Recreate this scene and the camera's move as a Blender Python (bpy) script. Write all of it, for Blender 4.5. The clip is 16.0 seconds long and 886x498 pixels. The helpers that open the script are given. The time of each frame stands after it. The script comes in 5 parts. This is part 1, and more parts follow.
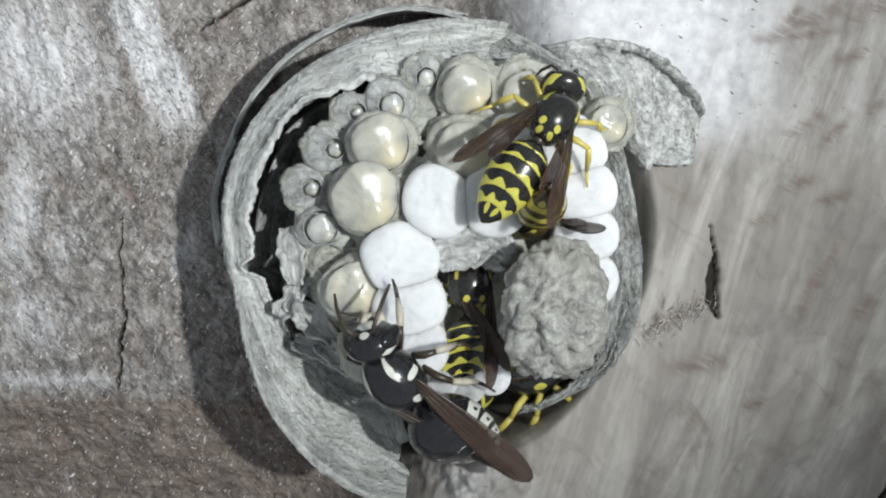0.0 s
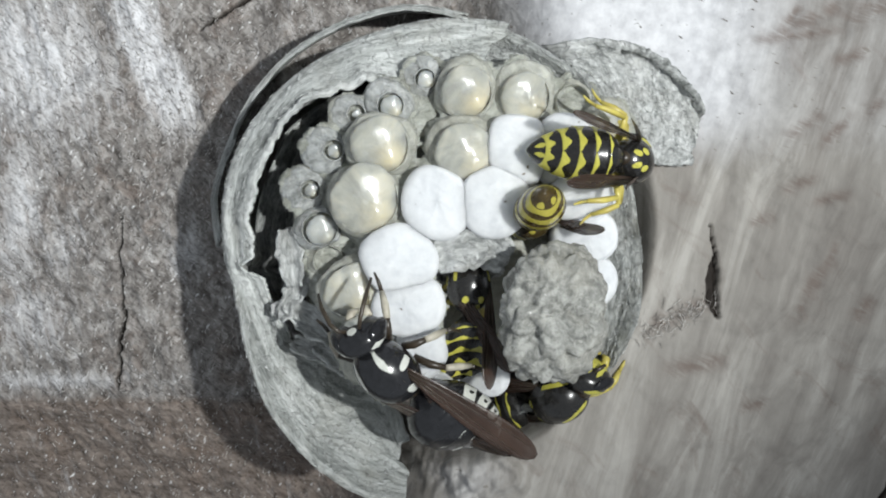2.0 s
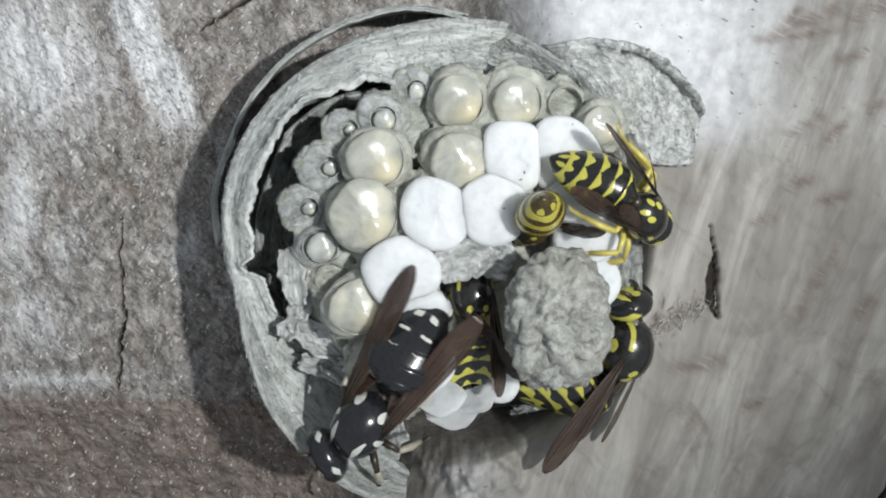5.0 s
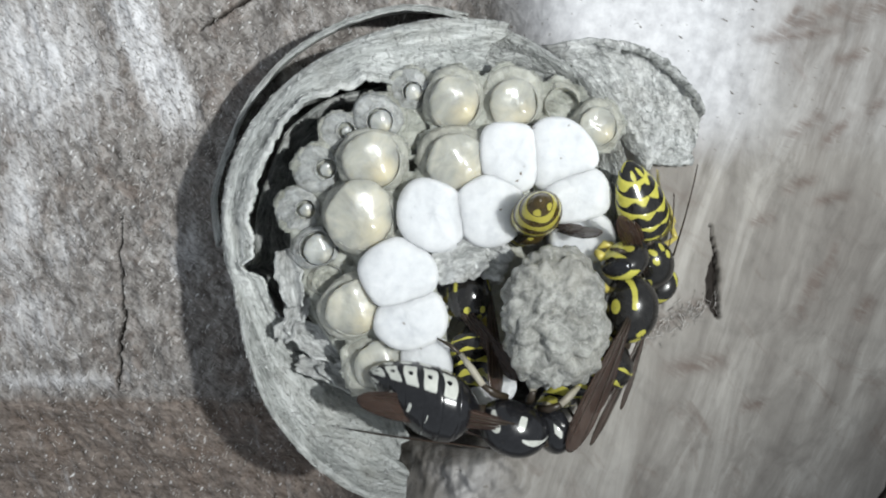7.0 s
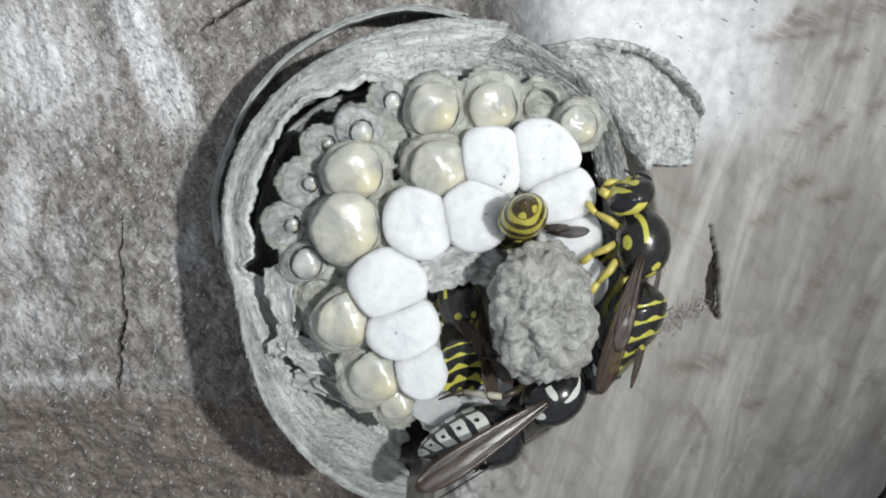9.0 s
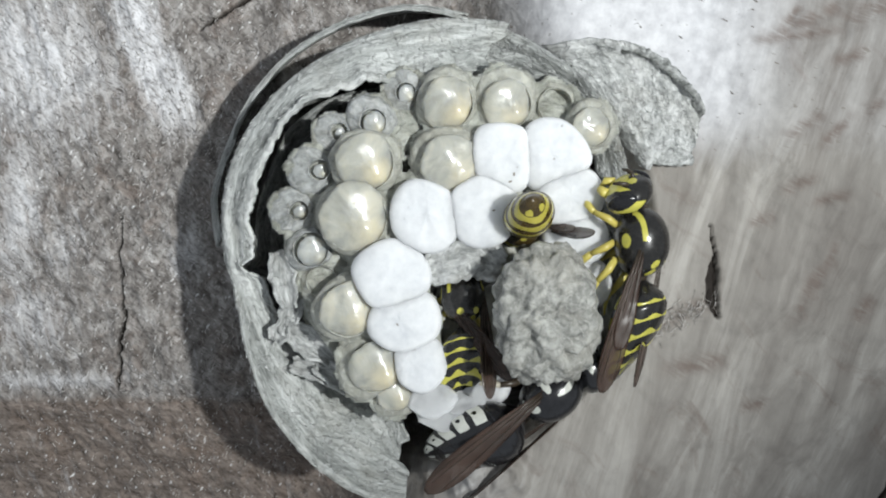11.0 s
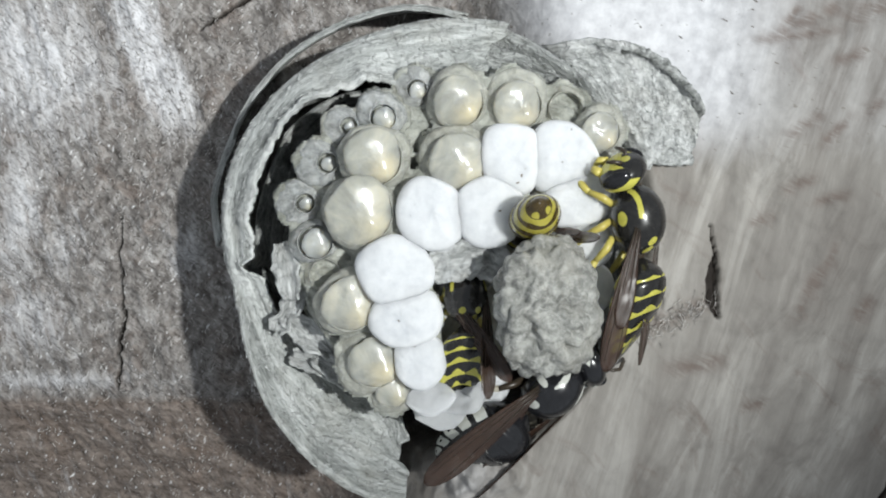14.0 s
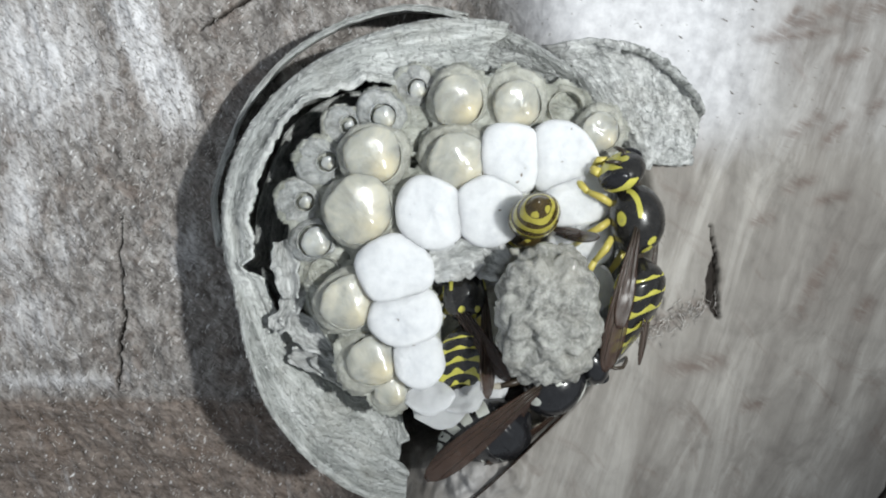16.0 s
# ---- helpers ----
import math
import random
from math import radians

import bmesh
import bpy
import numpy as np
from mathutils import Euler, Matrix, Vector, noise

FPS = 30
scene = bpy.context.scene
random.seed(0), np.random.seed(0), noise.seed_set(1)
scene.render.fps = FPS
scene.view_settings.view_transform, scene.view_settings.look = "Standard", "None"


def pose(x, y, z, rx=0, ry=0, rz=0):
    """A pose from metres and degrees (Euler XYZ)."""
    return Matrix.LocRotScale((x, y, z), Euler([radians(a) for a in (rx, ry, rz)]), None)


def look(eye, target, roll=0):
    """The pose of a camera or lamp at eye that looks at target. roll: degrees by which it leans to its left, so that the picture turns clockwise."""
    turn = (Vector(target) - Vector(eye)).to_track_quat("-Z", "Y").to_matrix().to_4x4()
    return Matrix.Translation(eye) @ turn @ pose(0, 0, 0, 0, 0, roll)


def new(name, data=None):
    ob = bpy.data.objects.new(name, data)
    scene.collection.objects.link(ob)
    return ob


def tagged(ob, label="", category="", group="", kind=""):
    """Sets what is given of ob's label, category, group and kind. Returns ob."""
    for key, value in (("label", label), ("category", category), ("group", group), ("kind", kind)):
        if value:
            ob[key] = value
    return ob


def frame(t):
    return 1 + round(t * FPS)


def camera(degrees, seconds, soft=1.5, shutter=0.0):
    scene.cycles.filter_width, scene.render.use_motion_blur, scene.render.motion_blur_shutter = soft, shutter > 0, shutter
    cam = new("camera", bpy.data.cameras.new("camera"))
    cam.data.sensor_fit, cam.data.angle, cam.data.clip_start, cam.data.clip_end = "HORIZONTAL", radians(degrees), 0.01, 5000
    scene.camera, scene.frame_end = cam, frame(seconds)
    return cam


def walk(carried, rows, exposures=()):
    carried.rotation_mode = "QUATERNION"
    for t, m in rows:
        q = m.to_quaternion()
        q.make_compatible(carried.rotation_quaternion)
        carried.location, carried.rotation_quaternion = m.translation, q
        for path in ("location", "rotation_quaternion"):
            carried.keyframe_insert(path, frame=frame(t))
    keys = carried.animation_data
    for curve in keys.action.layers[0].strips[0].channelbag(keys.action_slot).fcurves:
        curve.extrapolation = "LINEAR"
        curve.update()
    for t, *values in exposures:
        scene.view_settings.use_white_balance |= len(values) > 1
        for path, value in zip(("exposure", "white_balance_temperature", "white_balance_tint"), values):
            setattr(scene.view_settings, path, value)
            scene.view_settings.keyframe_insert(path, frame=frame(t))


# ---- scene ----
MM = 0.001
# the wall stands upright: x along it, y up it, z out of it towards the viewer
W = Matrix.Translation((0, 0, 1.4)) @ Matrix.Rotation(radians(90), 4, "X")


def spot(x, y, z, heading=0, pitch=0, roll=0):
    """A pose near the wall in millimetres: heading turns in the wall's plane, pitch lifts the nose off it, roll leans."""
    turn = Euler((0, 0, radians(heading))).to_matrix() @ Euler((0, radians(-pitch), 0)).to_matrix() @ Euler((radians(roll), 0, 0)).to_matrix()
    return W @ Matrix.Translation((x * MM, y * MM, z * MM)) @ turn.to_4x4()


# ---- camera ----
cam = camera(45, 16.0, soft=1.95, shutter=0.4)
walk(cam, [(0.0, spot(0, 0, 110)), (16.0, spot(0, 0, 110))])

# ---- light: a torch held beside the lens, and a dim evening sky ----
world = bpy.data.worlds.new("dim_sky")
world.use_nodes = True
world.node_tree.nodes["Background"].inputs[0].default_value = (0.84, 0.92, 1.0, 1)
world.node_tree.nodes["Background"].inputs[1].default_value = 0.36
scene.world = world
torch_data = bpy.data.lights.new("torch", "SPOT")
torch_data.energy = 3.6
torch_data.spot_size, torch_data.spot_blend = radians(36), 1.0
torch_data.shadow_soft_size = 0.004
torch_data.color = (0.955, 0.985, 0.97)
torch = new("torch", torch_data)
torch.matrix_world = W @ look((0.118, 0.008, 0.265), (-0.014, 0.034, 0.010))


# ---- materials ----
class Nodes:
    """A small writer of node materials; lengths in millimetres."""

    def __init__(self, name):
        self.mat = bpy.data.materials.new(name)
        self.mat.use_nodes = True
        self.tree = self.mat.node_tree
        self.bsdf = self.tree.nodes["Principled BSDF"]
        self.coord = self.tree.nodes.new("ShaderNodeTexCoord").outputs["Object"]

    def add(self, kind, ins=()):
        node = self.tree.nodes.new(kind)
        for key, value in dict(ins).items():
            self.set(node.inputs[key], value)
        return node

    def set(self, socket, value):
        if isinstance(value, bpy.types.NodeSocket):
            self.tree.links.new(value, socket)
        else:
            socket.default_value = value

    def space(self, stretch=(1, 1, 1), turn=0.0):
        first = self.add("ShaderNodeMapping", {"Vector": self.coord, "Rotation": (0, 0, radians(turn)), "Scale": (1000, 1000, 1000)})
        return self.add("ShaderNodeMapping", {"Vector": first.outputs[0], "Scale": stretch}).outputs[0]

    def noise(self, scale, detail=5, rough=0.6, stretch=(1, 1, 1), turn=0.0, warp=0.0):
        return self.add("ShaderNodeTexNoise", {"Vector": self.space(stretch, turn), "Scale": scale, "Detail": detail, "Roughness": rough, "Distortion": warp}).outputs["Fac"]

    def ramp(self, fac, stops):
        node = self.add("ShaderNodeValToRGB", {"Fac": fac})
        ramp = node.color_ramp
        while len(ramp.elements) < len(stops):
            ramp.elements.new(0.5)
        for element, (place, colour) in zip(ramp.elements, stops):
            element.position = place
            element.color = (*colour, 1) if len(colour) == 3 else colour
        return node.outputs[0]

    def grey(self, fac, low, high):
        return self.ramp(fac, [(low, (0, 0, 0)), (high, (1, 1, 1))])

    def mix(self, fac, a, b, how="MIX"):
        node = self.add("ShaderNodeMix")
        node.data_type, node.blend_type = "RGBA", how
        self.set(node.inputs[0], fac)
        self.set(node.inputs[6], a if isinstance(a, bpy.types.NodeSocket) else (*a, 1))
        self.set(node.inputs[7], b if isinstance(b, bpy.types.NodeSocket) else (*b, 1))
        return node.outputs[2]

    def calc(self, how, a, b=0.0):
        node = self.add("ShaderNodeMath")
        node.operation = how
        self.set(node.inputs[0], a)
        self.set(node.inputs[1], b)
        return node.outputs[0]

    def attribute(self, name):
        return self.field(name).outputs["Fac"]

    def field(self, name):
        node = self.add("ShaderNodeAttribute")
        node.attribute_name = name
        return node

    def bump(self, height, strength, depth, wet=True):
        node = self.add("ShaderNodeBump", {"Height": height, "Strength": strength, "Distance": depth * MM})
        self.set(self.bsdf.inputs["Normal"], node.outputs[0])
        if wet:
            self.set(self.bsdf.inputs["Coat Normal"], node.outputs[0])

    def finish(self, colour, rough=0.6, **others):
        self.set(self.bsdf.inputs["Base Color"], colour if isinstance(colour, bpy.types.NodeSocket) else (*colour, 1))
        self.set(self.bsdf.inputs["Roughness"], rough)
        for key, value in others.items():
            self.set(self.bsdf.inputs[key.replace("_", " ")], value)
        return self.mat


def wood_material():
    n = Nodes("weathered_wood")
    side = n.attribute("bank")
    # rough side: fibrous grey brown with pale scoured patches
    fuzz = n.noise(0.75, 5, 0.62, (1.0, 0.6, 1), 20, 0.7)
    rough_side = n.ramp(fuzz, [(0.32, (0.135, 0.119, 0.109)), (0.45, (0.25, 0.23, 0.216)), (0.55, (0.35, 0.328, 0.312)), (0.68, (0.52, 0.50, 0.483))])
    low = n.grey(n.calc("ADD", n.attribute("lower"), n.calc("MULTIPLY", n.noise(0.35, 6, 0.7, (0.4, 1.8, 1)), 0.5)), 0.55, 0.95)
    rough_side = n.mix(low, rough_side, n.ramp(n.noise(0.9, 5, 0.65, (0.5, 1.5, 1), 10), [(0.3, (0.12, 0.094, 0.078)), (0.7, (0.34, 0.285, 0.25))]))
    rust = n.grey(n.noise(0.20, 6, 0.65, (1, 1, 1), 0, 1.0), 0.50, 0.68)
    rough_side = n.mix(n.calc("MULTIPLY", rust, 0.5), rough_side, (0.25, 0.185, 0.15))
    dusk = n.grey(n.noise(0.33, 6, 0.7, (1, 0.7, 1), 30, 1.2), 0.50, 0.66)
    rough_side = n.mix(n.calc("MULTIPLY", dusk, 0.4), rough_side, (0.15, 0.143, 0.137))
    pits = n.grey(n.noise(1.2, 4, 0.65, (1.5, 0.5, 1), 35, 1.2), 0.30, 0.38)
    rough_side = n.mix(pits, n.mix(0.7, rough_side, (0.06, 0.048, 0.042)), rough_side)
    patch = n.grey(n.calc("ADD", n.attribute("scoured"), n.calc("MULTIPLY", n.calc("SUBTRACT", n.noise(0.5, 7, 0.75, (1.8, 0.35, 1), -14, 0.6), 0.5), 2.2)), 0.12, 0.85)
    scrape = n.noise(0.9, 6, 0.7, (2.2, 0.16, 1), -16)
    rough_side = n.mix(n.calc("MULTIPLY", patch, 0.9), rough_side, n.ramp(scrape, [(0.30, (0.42, 0.417, 0.425)), (0.46, (0.68, 0.678, 0.69)), (0.60, (0.88, 0.88, 0.90))]))
    stroke = n.noise(1.3, 4, 0.65, (2.0, 0.34, 1), -40, 0.6)
    rough_side = n.mix(0.8, rough_side, n.ramp(stroke, [(0.32, (0.52, 0.50, 0.49)), (0.46, (0.95, 0.95, 0.95)), (0.62, (1.0, 1.0, 1.0))]), "MULTIPLY")
    grain = n.noise(2.4, 3, 0.6, (1.7, 0.45, 1), -52, 0.8)
    rough_side = n.mix(1.0, rough_side, n.ramp(grain, [(0.34, (0.50, 0.48, 0.47)), (0.48, (1.0, 1.0, 1.0)), (0.62, (1.0, 1.0, 1.0))]), "MULTIPLY")
    glint = n.grey(n.noise(2.4, 2, 0.5, (1.6, 0.5, 1), 30), 0.66, 0.72)
    rough_side = n.mix(n.calc("MULTIPLY", glint, 0.8), rough_side, (0.88, 0.88, 0.88))
    # smooth side: long slanting streaks
    streak = n.noise(0.30, 7, 0.62, (1.0, 0.13, 1), 17, 0.5)
    smooth_side = n.ramp(streak, [(0.34, (0.20, 0.182, 0.165)), (0.5, (0.285, 0.266, 0.243)), (0.66, (0.42, 0.398, 0.368))])
    stain = n.grey(n.noise(0.3, 6, 0.7, (1.3, 0.35, 1), -38, 1.0), 0.56, 0.72)
    smooth_side = n.mix(n.calc("MULTIPLY", stain, 0.5), smooth_side, (0.16, 0.12, 0.10))
    pale = n.attribute("pale")
    chalk = n.ramp(n.noise(0.8, 5, 0.6), [(0.3, (0.50, 0.50, 0.52)), (0.65, (0.68, 0.68, 0.70))])
    specks = n.grey(n.noise(1.5, 2, 0.5, (0.5, 1.5, 1), 25), 0.27, 0.32)
    chalk = n.mix(specks, (0.12, 0.105, 0.095), chalk)
    pale = n.grey(n.calc("ADD", pale, n.calc("MULTIPLY", n.calc("SUBTRACT", streak, 0.5), 0.7)), 0.1, 0.95)
    smooth_side = n.mix(pale, smooth_side, chalk)
    smudge = n.calc("MULTIPLY", n.attribute("smudge"), n.grey(n.noise(0.7, 6, 0.7, (2.2, 0.4, 1), -62, 0.8), 0.34, 0.58))
    smooth_side = n.mix(n.calc("MULTIPLY", smudge, 0.75), smooth_side, (0.15, 0.112, 0.095))
    colour = n.mix(side, rough_side, smooth_side)
    colour = n.mix(n.attribute("crack"), colour, (0.02, 0.015, 0.012))
    height = n.mix(side, n.calc("ADD", n.calc("MULTIPLY", fuzz, 0.6), n.calc("ADD", stroke, n.calc("MULTIPLY", grain, 0.5))), n.mix(0.4, streak, n.noise(1.2, 3, 0.6)))
    n.bump(height, 0.6, 0.35)
    return n.finish(colour, 0.75, Specular_IOR_Level=0.3)


def fuzz_material(name, dark, mid, light):
    n = Nodes(name)
    pick = n.add("ShaderNodeNewGeometry").outputs["Random Per Island"]
    return n.finish(n.ramp(pick, [(0.0, dark), (0.5, mid), (1.0, light)]), 0.6, Specular_IOR_Level=0.4)


def paper_material(name, dark, mid, light, fibre=(0.35, 1.6, 1.6), bump=0.6, gloss=0.5, thin=0.0):
    """Chewed wood fibres laid in bands, grey and faintly silvery."""
    n = Nodes(name)
    uv = n.field("flow").outputs["Vector"]
    flow = n.add("ShaderNodeMapping", {"Vector": uv, "Scale": fibre}).outputs[0]
    fib = n.add("ShaderNodeTexNoise", {"Vector": flow, "Scale": 1.5, "Detail": 6, "Roughness": 0.7, "Distortion": 0.5}).outputs["Fac"]
    band = n.add("ShaderNodeTexNoise", {"Vector": flow, "Scale": 0.5, "Detail": 4, "Roughness": 0.6, "Distortion": 1.0}).outputs["Fac"]
    fleck = n.grey(n.noise(1.4, 4, 0.7, (1, 1, 1), 0, 1.0), 0.55, 0.68)
    colour = n.ramp(n.calc("ADD", n.calc("MULTIPLY", fib, 0.5), n.calc("MULTIPLY", band, 0.5)), [(0.40, dark), (0.5, mid), (0.60, light)])
    blotch = n.grey(n.noise(0.35, 6, 0.7, (1, 1, 1), 0, 1.5), 0.42, 0.62)
    colour = n.mix(n.calc("MULTIPLY", blotch, 0.35), colour, light)
    colour = n.mix(n.calc("MULTIPLY", fleck, 0.6), colour, tuple(min(0.8, c * 1.35) for c in light))
    tint = n.grey(n.noise(0.22, 4), 0.48, 0.72)
    colour = n.mix(n.calc("MULTIPLY", tint, 0.3), colour, (0.34, 0.31, 0.25))
    n.bump(n.calc("ADD", n.calc("MULTIPLY", fib, 0.7), n.calc("ADD", n.calc("MULTIPLY", fleck, 0.4), n.calc("MULTIPLY", n.noise(0.8, 5, 0.6), 0.7))), bump, 0.55)
    return n.finish(colour, gloss, Specular_IOR_Level=0.45, Subsurface_Weight=thin, Subsurface_Scale=0.0009, Subsurface_Radius=(1.0, 0.95, 0.85), Coat_Weight=thin * 1.5, Coat_Roughness=0.08, Transmission_Weight=thin * 0.25, IOR=1.33)


def plain_material(name, c1, c2, scale, rough, bump=0.2, depth=0.1, **others):
    n = Nodes(name)
    grain = n.noise(scale, 6, 0.65)
    large = n.noise(scale * 0.2, 3, 0.5)
    colour = n.ramp(n.calc("ADD", n.calc("MULTIPLY", grain, 0.55), n.calc("MULTIPLY", large, 0.45)), [(0.35, c1), (0.65, c2)])
    n.bump(grain, bump, depth)
    return n.finish(colour, rough, **others)


def larva_material(name, dark, mid, light):
    """Wet skin, cloudy and slightly see-through; the head end is creamier than the rest."""
    n = Nodes(name)
    cloud = n.noise(0.32, 4, 0.55, (1, 1, 1), 0, 0.6)
    colour = n.ramp(cloud, [(0.36, dark), (0.5, mid), (0.64, light)])
    warm = n.grey(n.calc("ADD", n.attribute("warm"), n.calc("MULTIPLY", n.calc("SUBTRACT", n.noise(0.6, 4, 0.6), 0.5), 0.8)), 0.2, 0.95)
    colour = n.mix(n.calc("MULTIPLY", warm, 0.85), colour, (light[0] * 1.16, light[1] * 1.08, light[2] * 0.90))
    n.bump(n.noise(0.9, 4, 0.55), 0.5, 0.22, wet=False)
    return n.finish(colour, 0.40, Subsurface_Weight=0.7, Subsurface_Scale=0.0018, Subsurface_Radius=(1.0, 0.92, 0.75), Specular_IOR_Level=0.3, Coat_Weight=0.6, Coat_Roughness=0.18)


def silk_material():
    """Spun white silk, matt, with a few dark specks and faintly dirty patches."""
    n = Nodes("white_silk")
    web = n.noise(1.1, 4, 0.6)
    colour = n.ramp(n.calc("ADD", n.calc("MULTIPLY", web, 0.45), n.calc("MULTIPLY", n.noise(0.25, 4), 0.55)), [(0.36, (0.63, 0.645, 0.67)), (0.5, (0.71, 0.723, 0.742)), (0.64, (0.77, 0.78, 0.797))])
    speck = n.grey(n.noise(1.1, 2, 0.4), 0.215, 0.245)
    colour = n.mix(speck, (0.20, 0.165, 0.13), colour)
    n.bump(web, 0.3, 0.12)
    return n.finish(colour, 0.8, Specular_IOR_Level=0.25, Subsurface_Weight=0.8, Subsurface_Scale=0.0026, Subsurface_Radius=(1.0, 1.0, 1.0))


def marked_material(name, ground, marks, rough, hair=0.12):
    """Insect shell: the ground colour, with marks where the mesh's own 'mark' value passes a half."""
    n = Nodes(name)
    mark = n.calc("ADD", n.attribute("mark"), n.calc("MULTIPLY", n.calc("SUBTRACT", n.noise(1.8, 3), 0.5), 0.25))
    dull = n.noise(2.5, 4, 0.6)
    base = n.ramp(dull, [(0.3, tuple(c * 0.6 for c in ground)), (0.7, tuple(min(1, c * 1.4) for c in ground))])
    bright = n.ramp(n.noise(1.0, 4), [(0.3, tuple(c * 0.78 for c in marks)), (0.7, marks)])
    colour = n.mix(n.grey(mark, 0.46, 0.54), base, bright)
    n.bump(n.noise(3.0, 4, 0.6), hair, 0.08, wet=False)
    sheen = n.ramp(n.noise(0.9, 4, 0.6), [(0.3, (rough * 0.75,) * 3), (0.7, (rough * 1.5,) * 3)])
    return n.finish(colour, sheen, Specular_IOR_Level=0.5, Coat_Weight=0.35, Coat_Roughness=0.12)


def wing_material():
    n = Nodes("wing_membrane")
    colour = n.ramp(n.noise(0.5, 5, 0.6, (0.5, 1.3, 1)), [(0.3, (0.028, 0.016, 0.011)), (0.7, (0.080, 0.046, 0.033))])
    n.bump(n.noise(1.0, 3, 0.6, (0.3, 2, 1)), 0.3, 0.1)
    clear = n.ramp(n.noise(0.4, 4, 0.6, (0.4, 1.5, 1)), [(0.3, (0.62,) * 3), (0.7, (0.86,) * 3)])
    return n.finish(colour, 0.30, Alpha=clear, Specular_IOR_Level=0.5)


WOOD = wood_material()
FUZZ = fuzz_material("wood_fibre", (0.06, 0.05, 0.043), (0.30, 0.275, 0.255), (0.72, 0.70, 0.67))
FLECK = fuzz_material("paper_fleck", (0.30, 0.31, 0.30), (0.55, 0.565, 0.55), (0.80, 0.81, 0.80))
PAPER = paper_material("grey_nest_paper", (0.22, 0.23, 0.22), (0.50, 0.517, 0.50), (0.76, 0.775, 0.76), (0.24, 1.4, 1.4), 0.8, 0.38)
FLAP = paper_material("flap_paper", (0.27, 0.28, 0.275), (0.52, 0.53, 0.52), (0.78, 0.79, 0.78), (0.5, 1.3, 1.3), 0.9, 0.42)
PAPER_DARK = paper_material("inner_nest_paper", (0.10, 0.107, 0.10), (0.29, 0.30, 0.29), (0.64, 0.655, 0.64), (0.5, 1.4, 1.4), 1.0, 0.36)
CELL = paper_material("cell_paper", (0.33, 0.33, 0.29), (0.49, 0.49, 0.43), (0.64, 0.64, 0.57), (0.8, 1.1, 1.1), 0.6, 0.3, 0.45)
MURK = paper_material("murky_wet_paper", (0.25, 0.255, 0.22), (0.42, 0.43, 0.38), (0.60, 0.61, 0.55), (0.8, 1.1, 1.1), 0.8, 0.3, 0.4)
YOUNG_CELL = paper_material("silvery_cell_paper", (0.27, 0.278, 0.27), (0.44, 0.452, 0.44), (0.66, 0.67, 0.66), (0.8, 1.1, 1.1), 0.5, 0.25, 0.5)
KNOB = paper_material("lumpy_pulp", (0.15, 0.15, 0.138), (0.29, 0.29, 0.27), (0.45, 0.45, 0.42), (0.9, 0.9, 0.9), 0.4, 0.22, 0.22)
SILK = silk_material()
LARVA = larva_material("cream_larva", (0.32, 0.322, 0.295), (0.44, 0.437, 0.388), (0.56, 0.54, 0.46))
YOUNG = larva_material("grey_young_larva", (0.26, 0.27, 0.265), (0.38, 0.392, 0.38), (0.48, 0.487, 0.465))
YELLOW_SHELL = marked_material("black_and_yellow_shell", (0.016, 0.015, 0.014), (0.60, 0.56, 0.10), 0.22)
AMBER_SHELL = marked_material("brown_and_amber_shell", (0.060, 0.040, 0.012), (0.50, 0.44, 0.075), 0.26)
WHITE_SHELL = marked_material("black_and_white_shell", (0.014, 0.014, 0.016), (0.72, 0.73, 0.67), 0.20)
EYE = plain_material("eye", (0.008, 0.008, 0.010), (0.02, 0.02, 0.022), 5.0, 0.15)
HAIR = fuzz_material("short_hair", (0.02, 0.018, 0.015), (0.08, 0.07, 0.055), (0.20, 0.18, 0.14))
LEG_YELLOW = plain_material("yellow_leg", (0.42, 0.33, 0.07), (0.66, 0.58, 0.15), 1.0, 0.35)
LEG_DARK = plain_material("dark_leg", (0.02, 0.014, 0.010), (0.06, 0.045, 0.03), 1.0, 0.35)
LEG_WHITE = plain_material("whitish_leg", (0.25, 0.22, 0.17), (0.62, 0.58, 0.48), 0.5, 0.45)
WING = wing_material()


# ---- mesh helpers ----
def mesh_object(name, verts, faces, material, fields=None, smooth=True):
    """One mesh from vertices in millimetres; fields are values kept on its vertices."""
    data = bpy.data.meshes.new(name)
    data.from_pydata((np.asarray(verts, float) * MM).tolist(), [], [tuple(f) for f in faces])
    if smooth:
        data.polygons.foreach_set("use_smooth", [True] * len(data.polygons))
    for key, values in (fields or {}).items():
        values = np.asarray(values, float)
        if values.ndim == 2:
            layer = data.attributes.new(key, "FLOAT_VECTOR", "POINT")
            layer.data.foreach_set("vector", values.ravel())
        else:
            layer = data.attributes.new(key, "FLOAT", "POINT")
            layer.data.foreach_set("value", values)
    data.materials.append(material)
    data.update()
    return new(name, data)


def part(name, shape, material, parent, label="", fields=None):
    ob = mesh_object(name, shape[0], shape[1], material, fields)
    ob.parent = parent
    if label:
        ob["label"] = label
    return ob


def thing(name, label, category, m, group=""):
    ob = new(name)
    ob.empty_display_size = 0.003
    ob.matrix_world = m
    return tagged(ob, label, category, group)


def grid_faces(rows, cols, closed=True):
    faces = []
    for i in range(rows - 1):
        for j in range(cols if closed else cols - 1):
            k = (j + 1) % cols
            faces.append((i * cols + j, i * cols + k, (i + 1) * cols + k, (i + 1) * cols + j))
    return faces


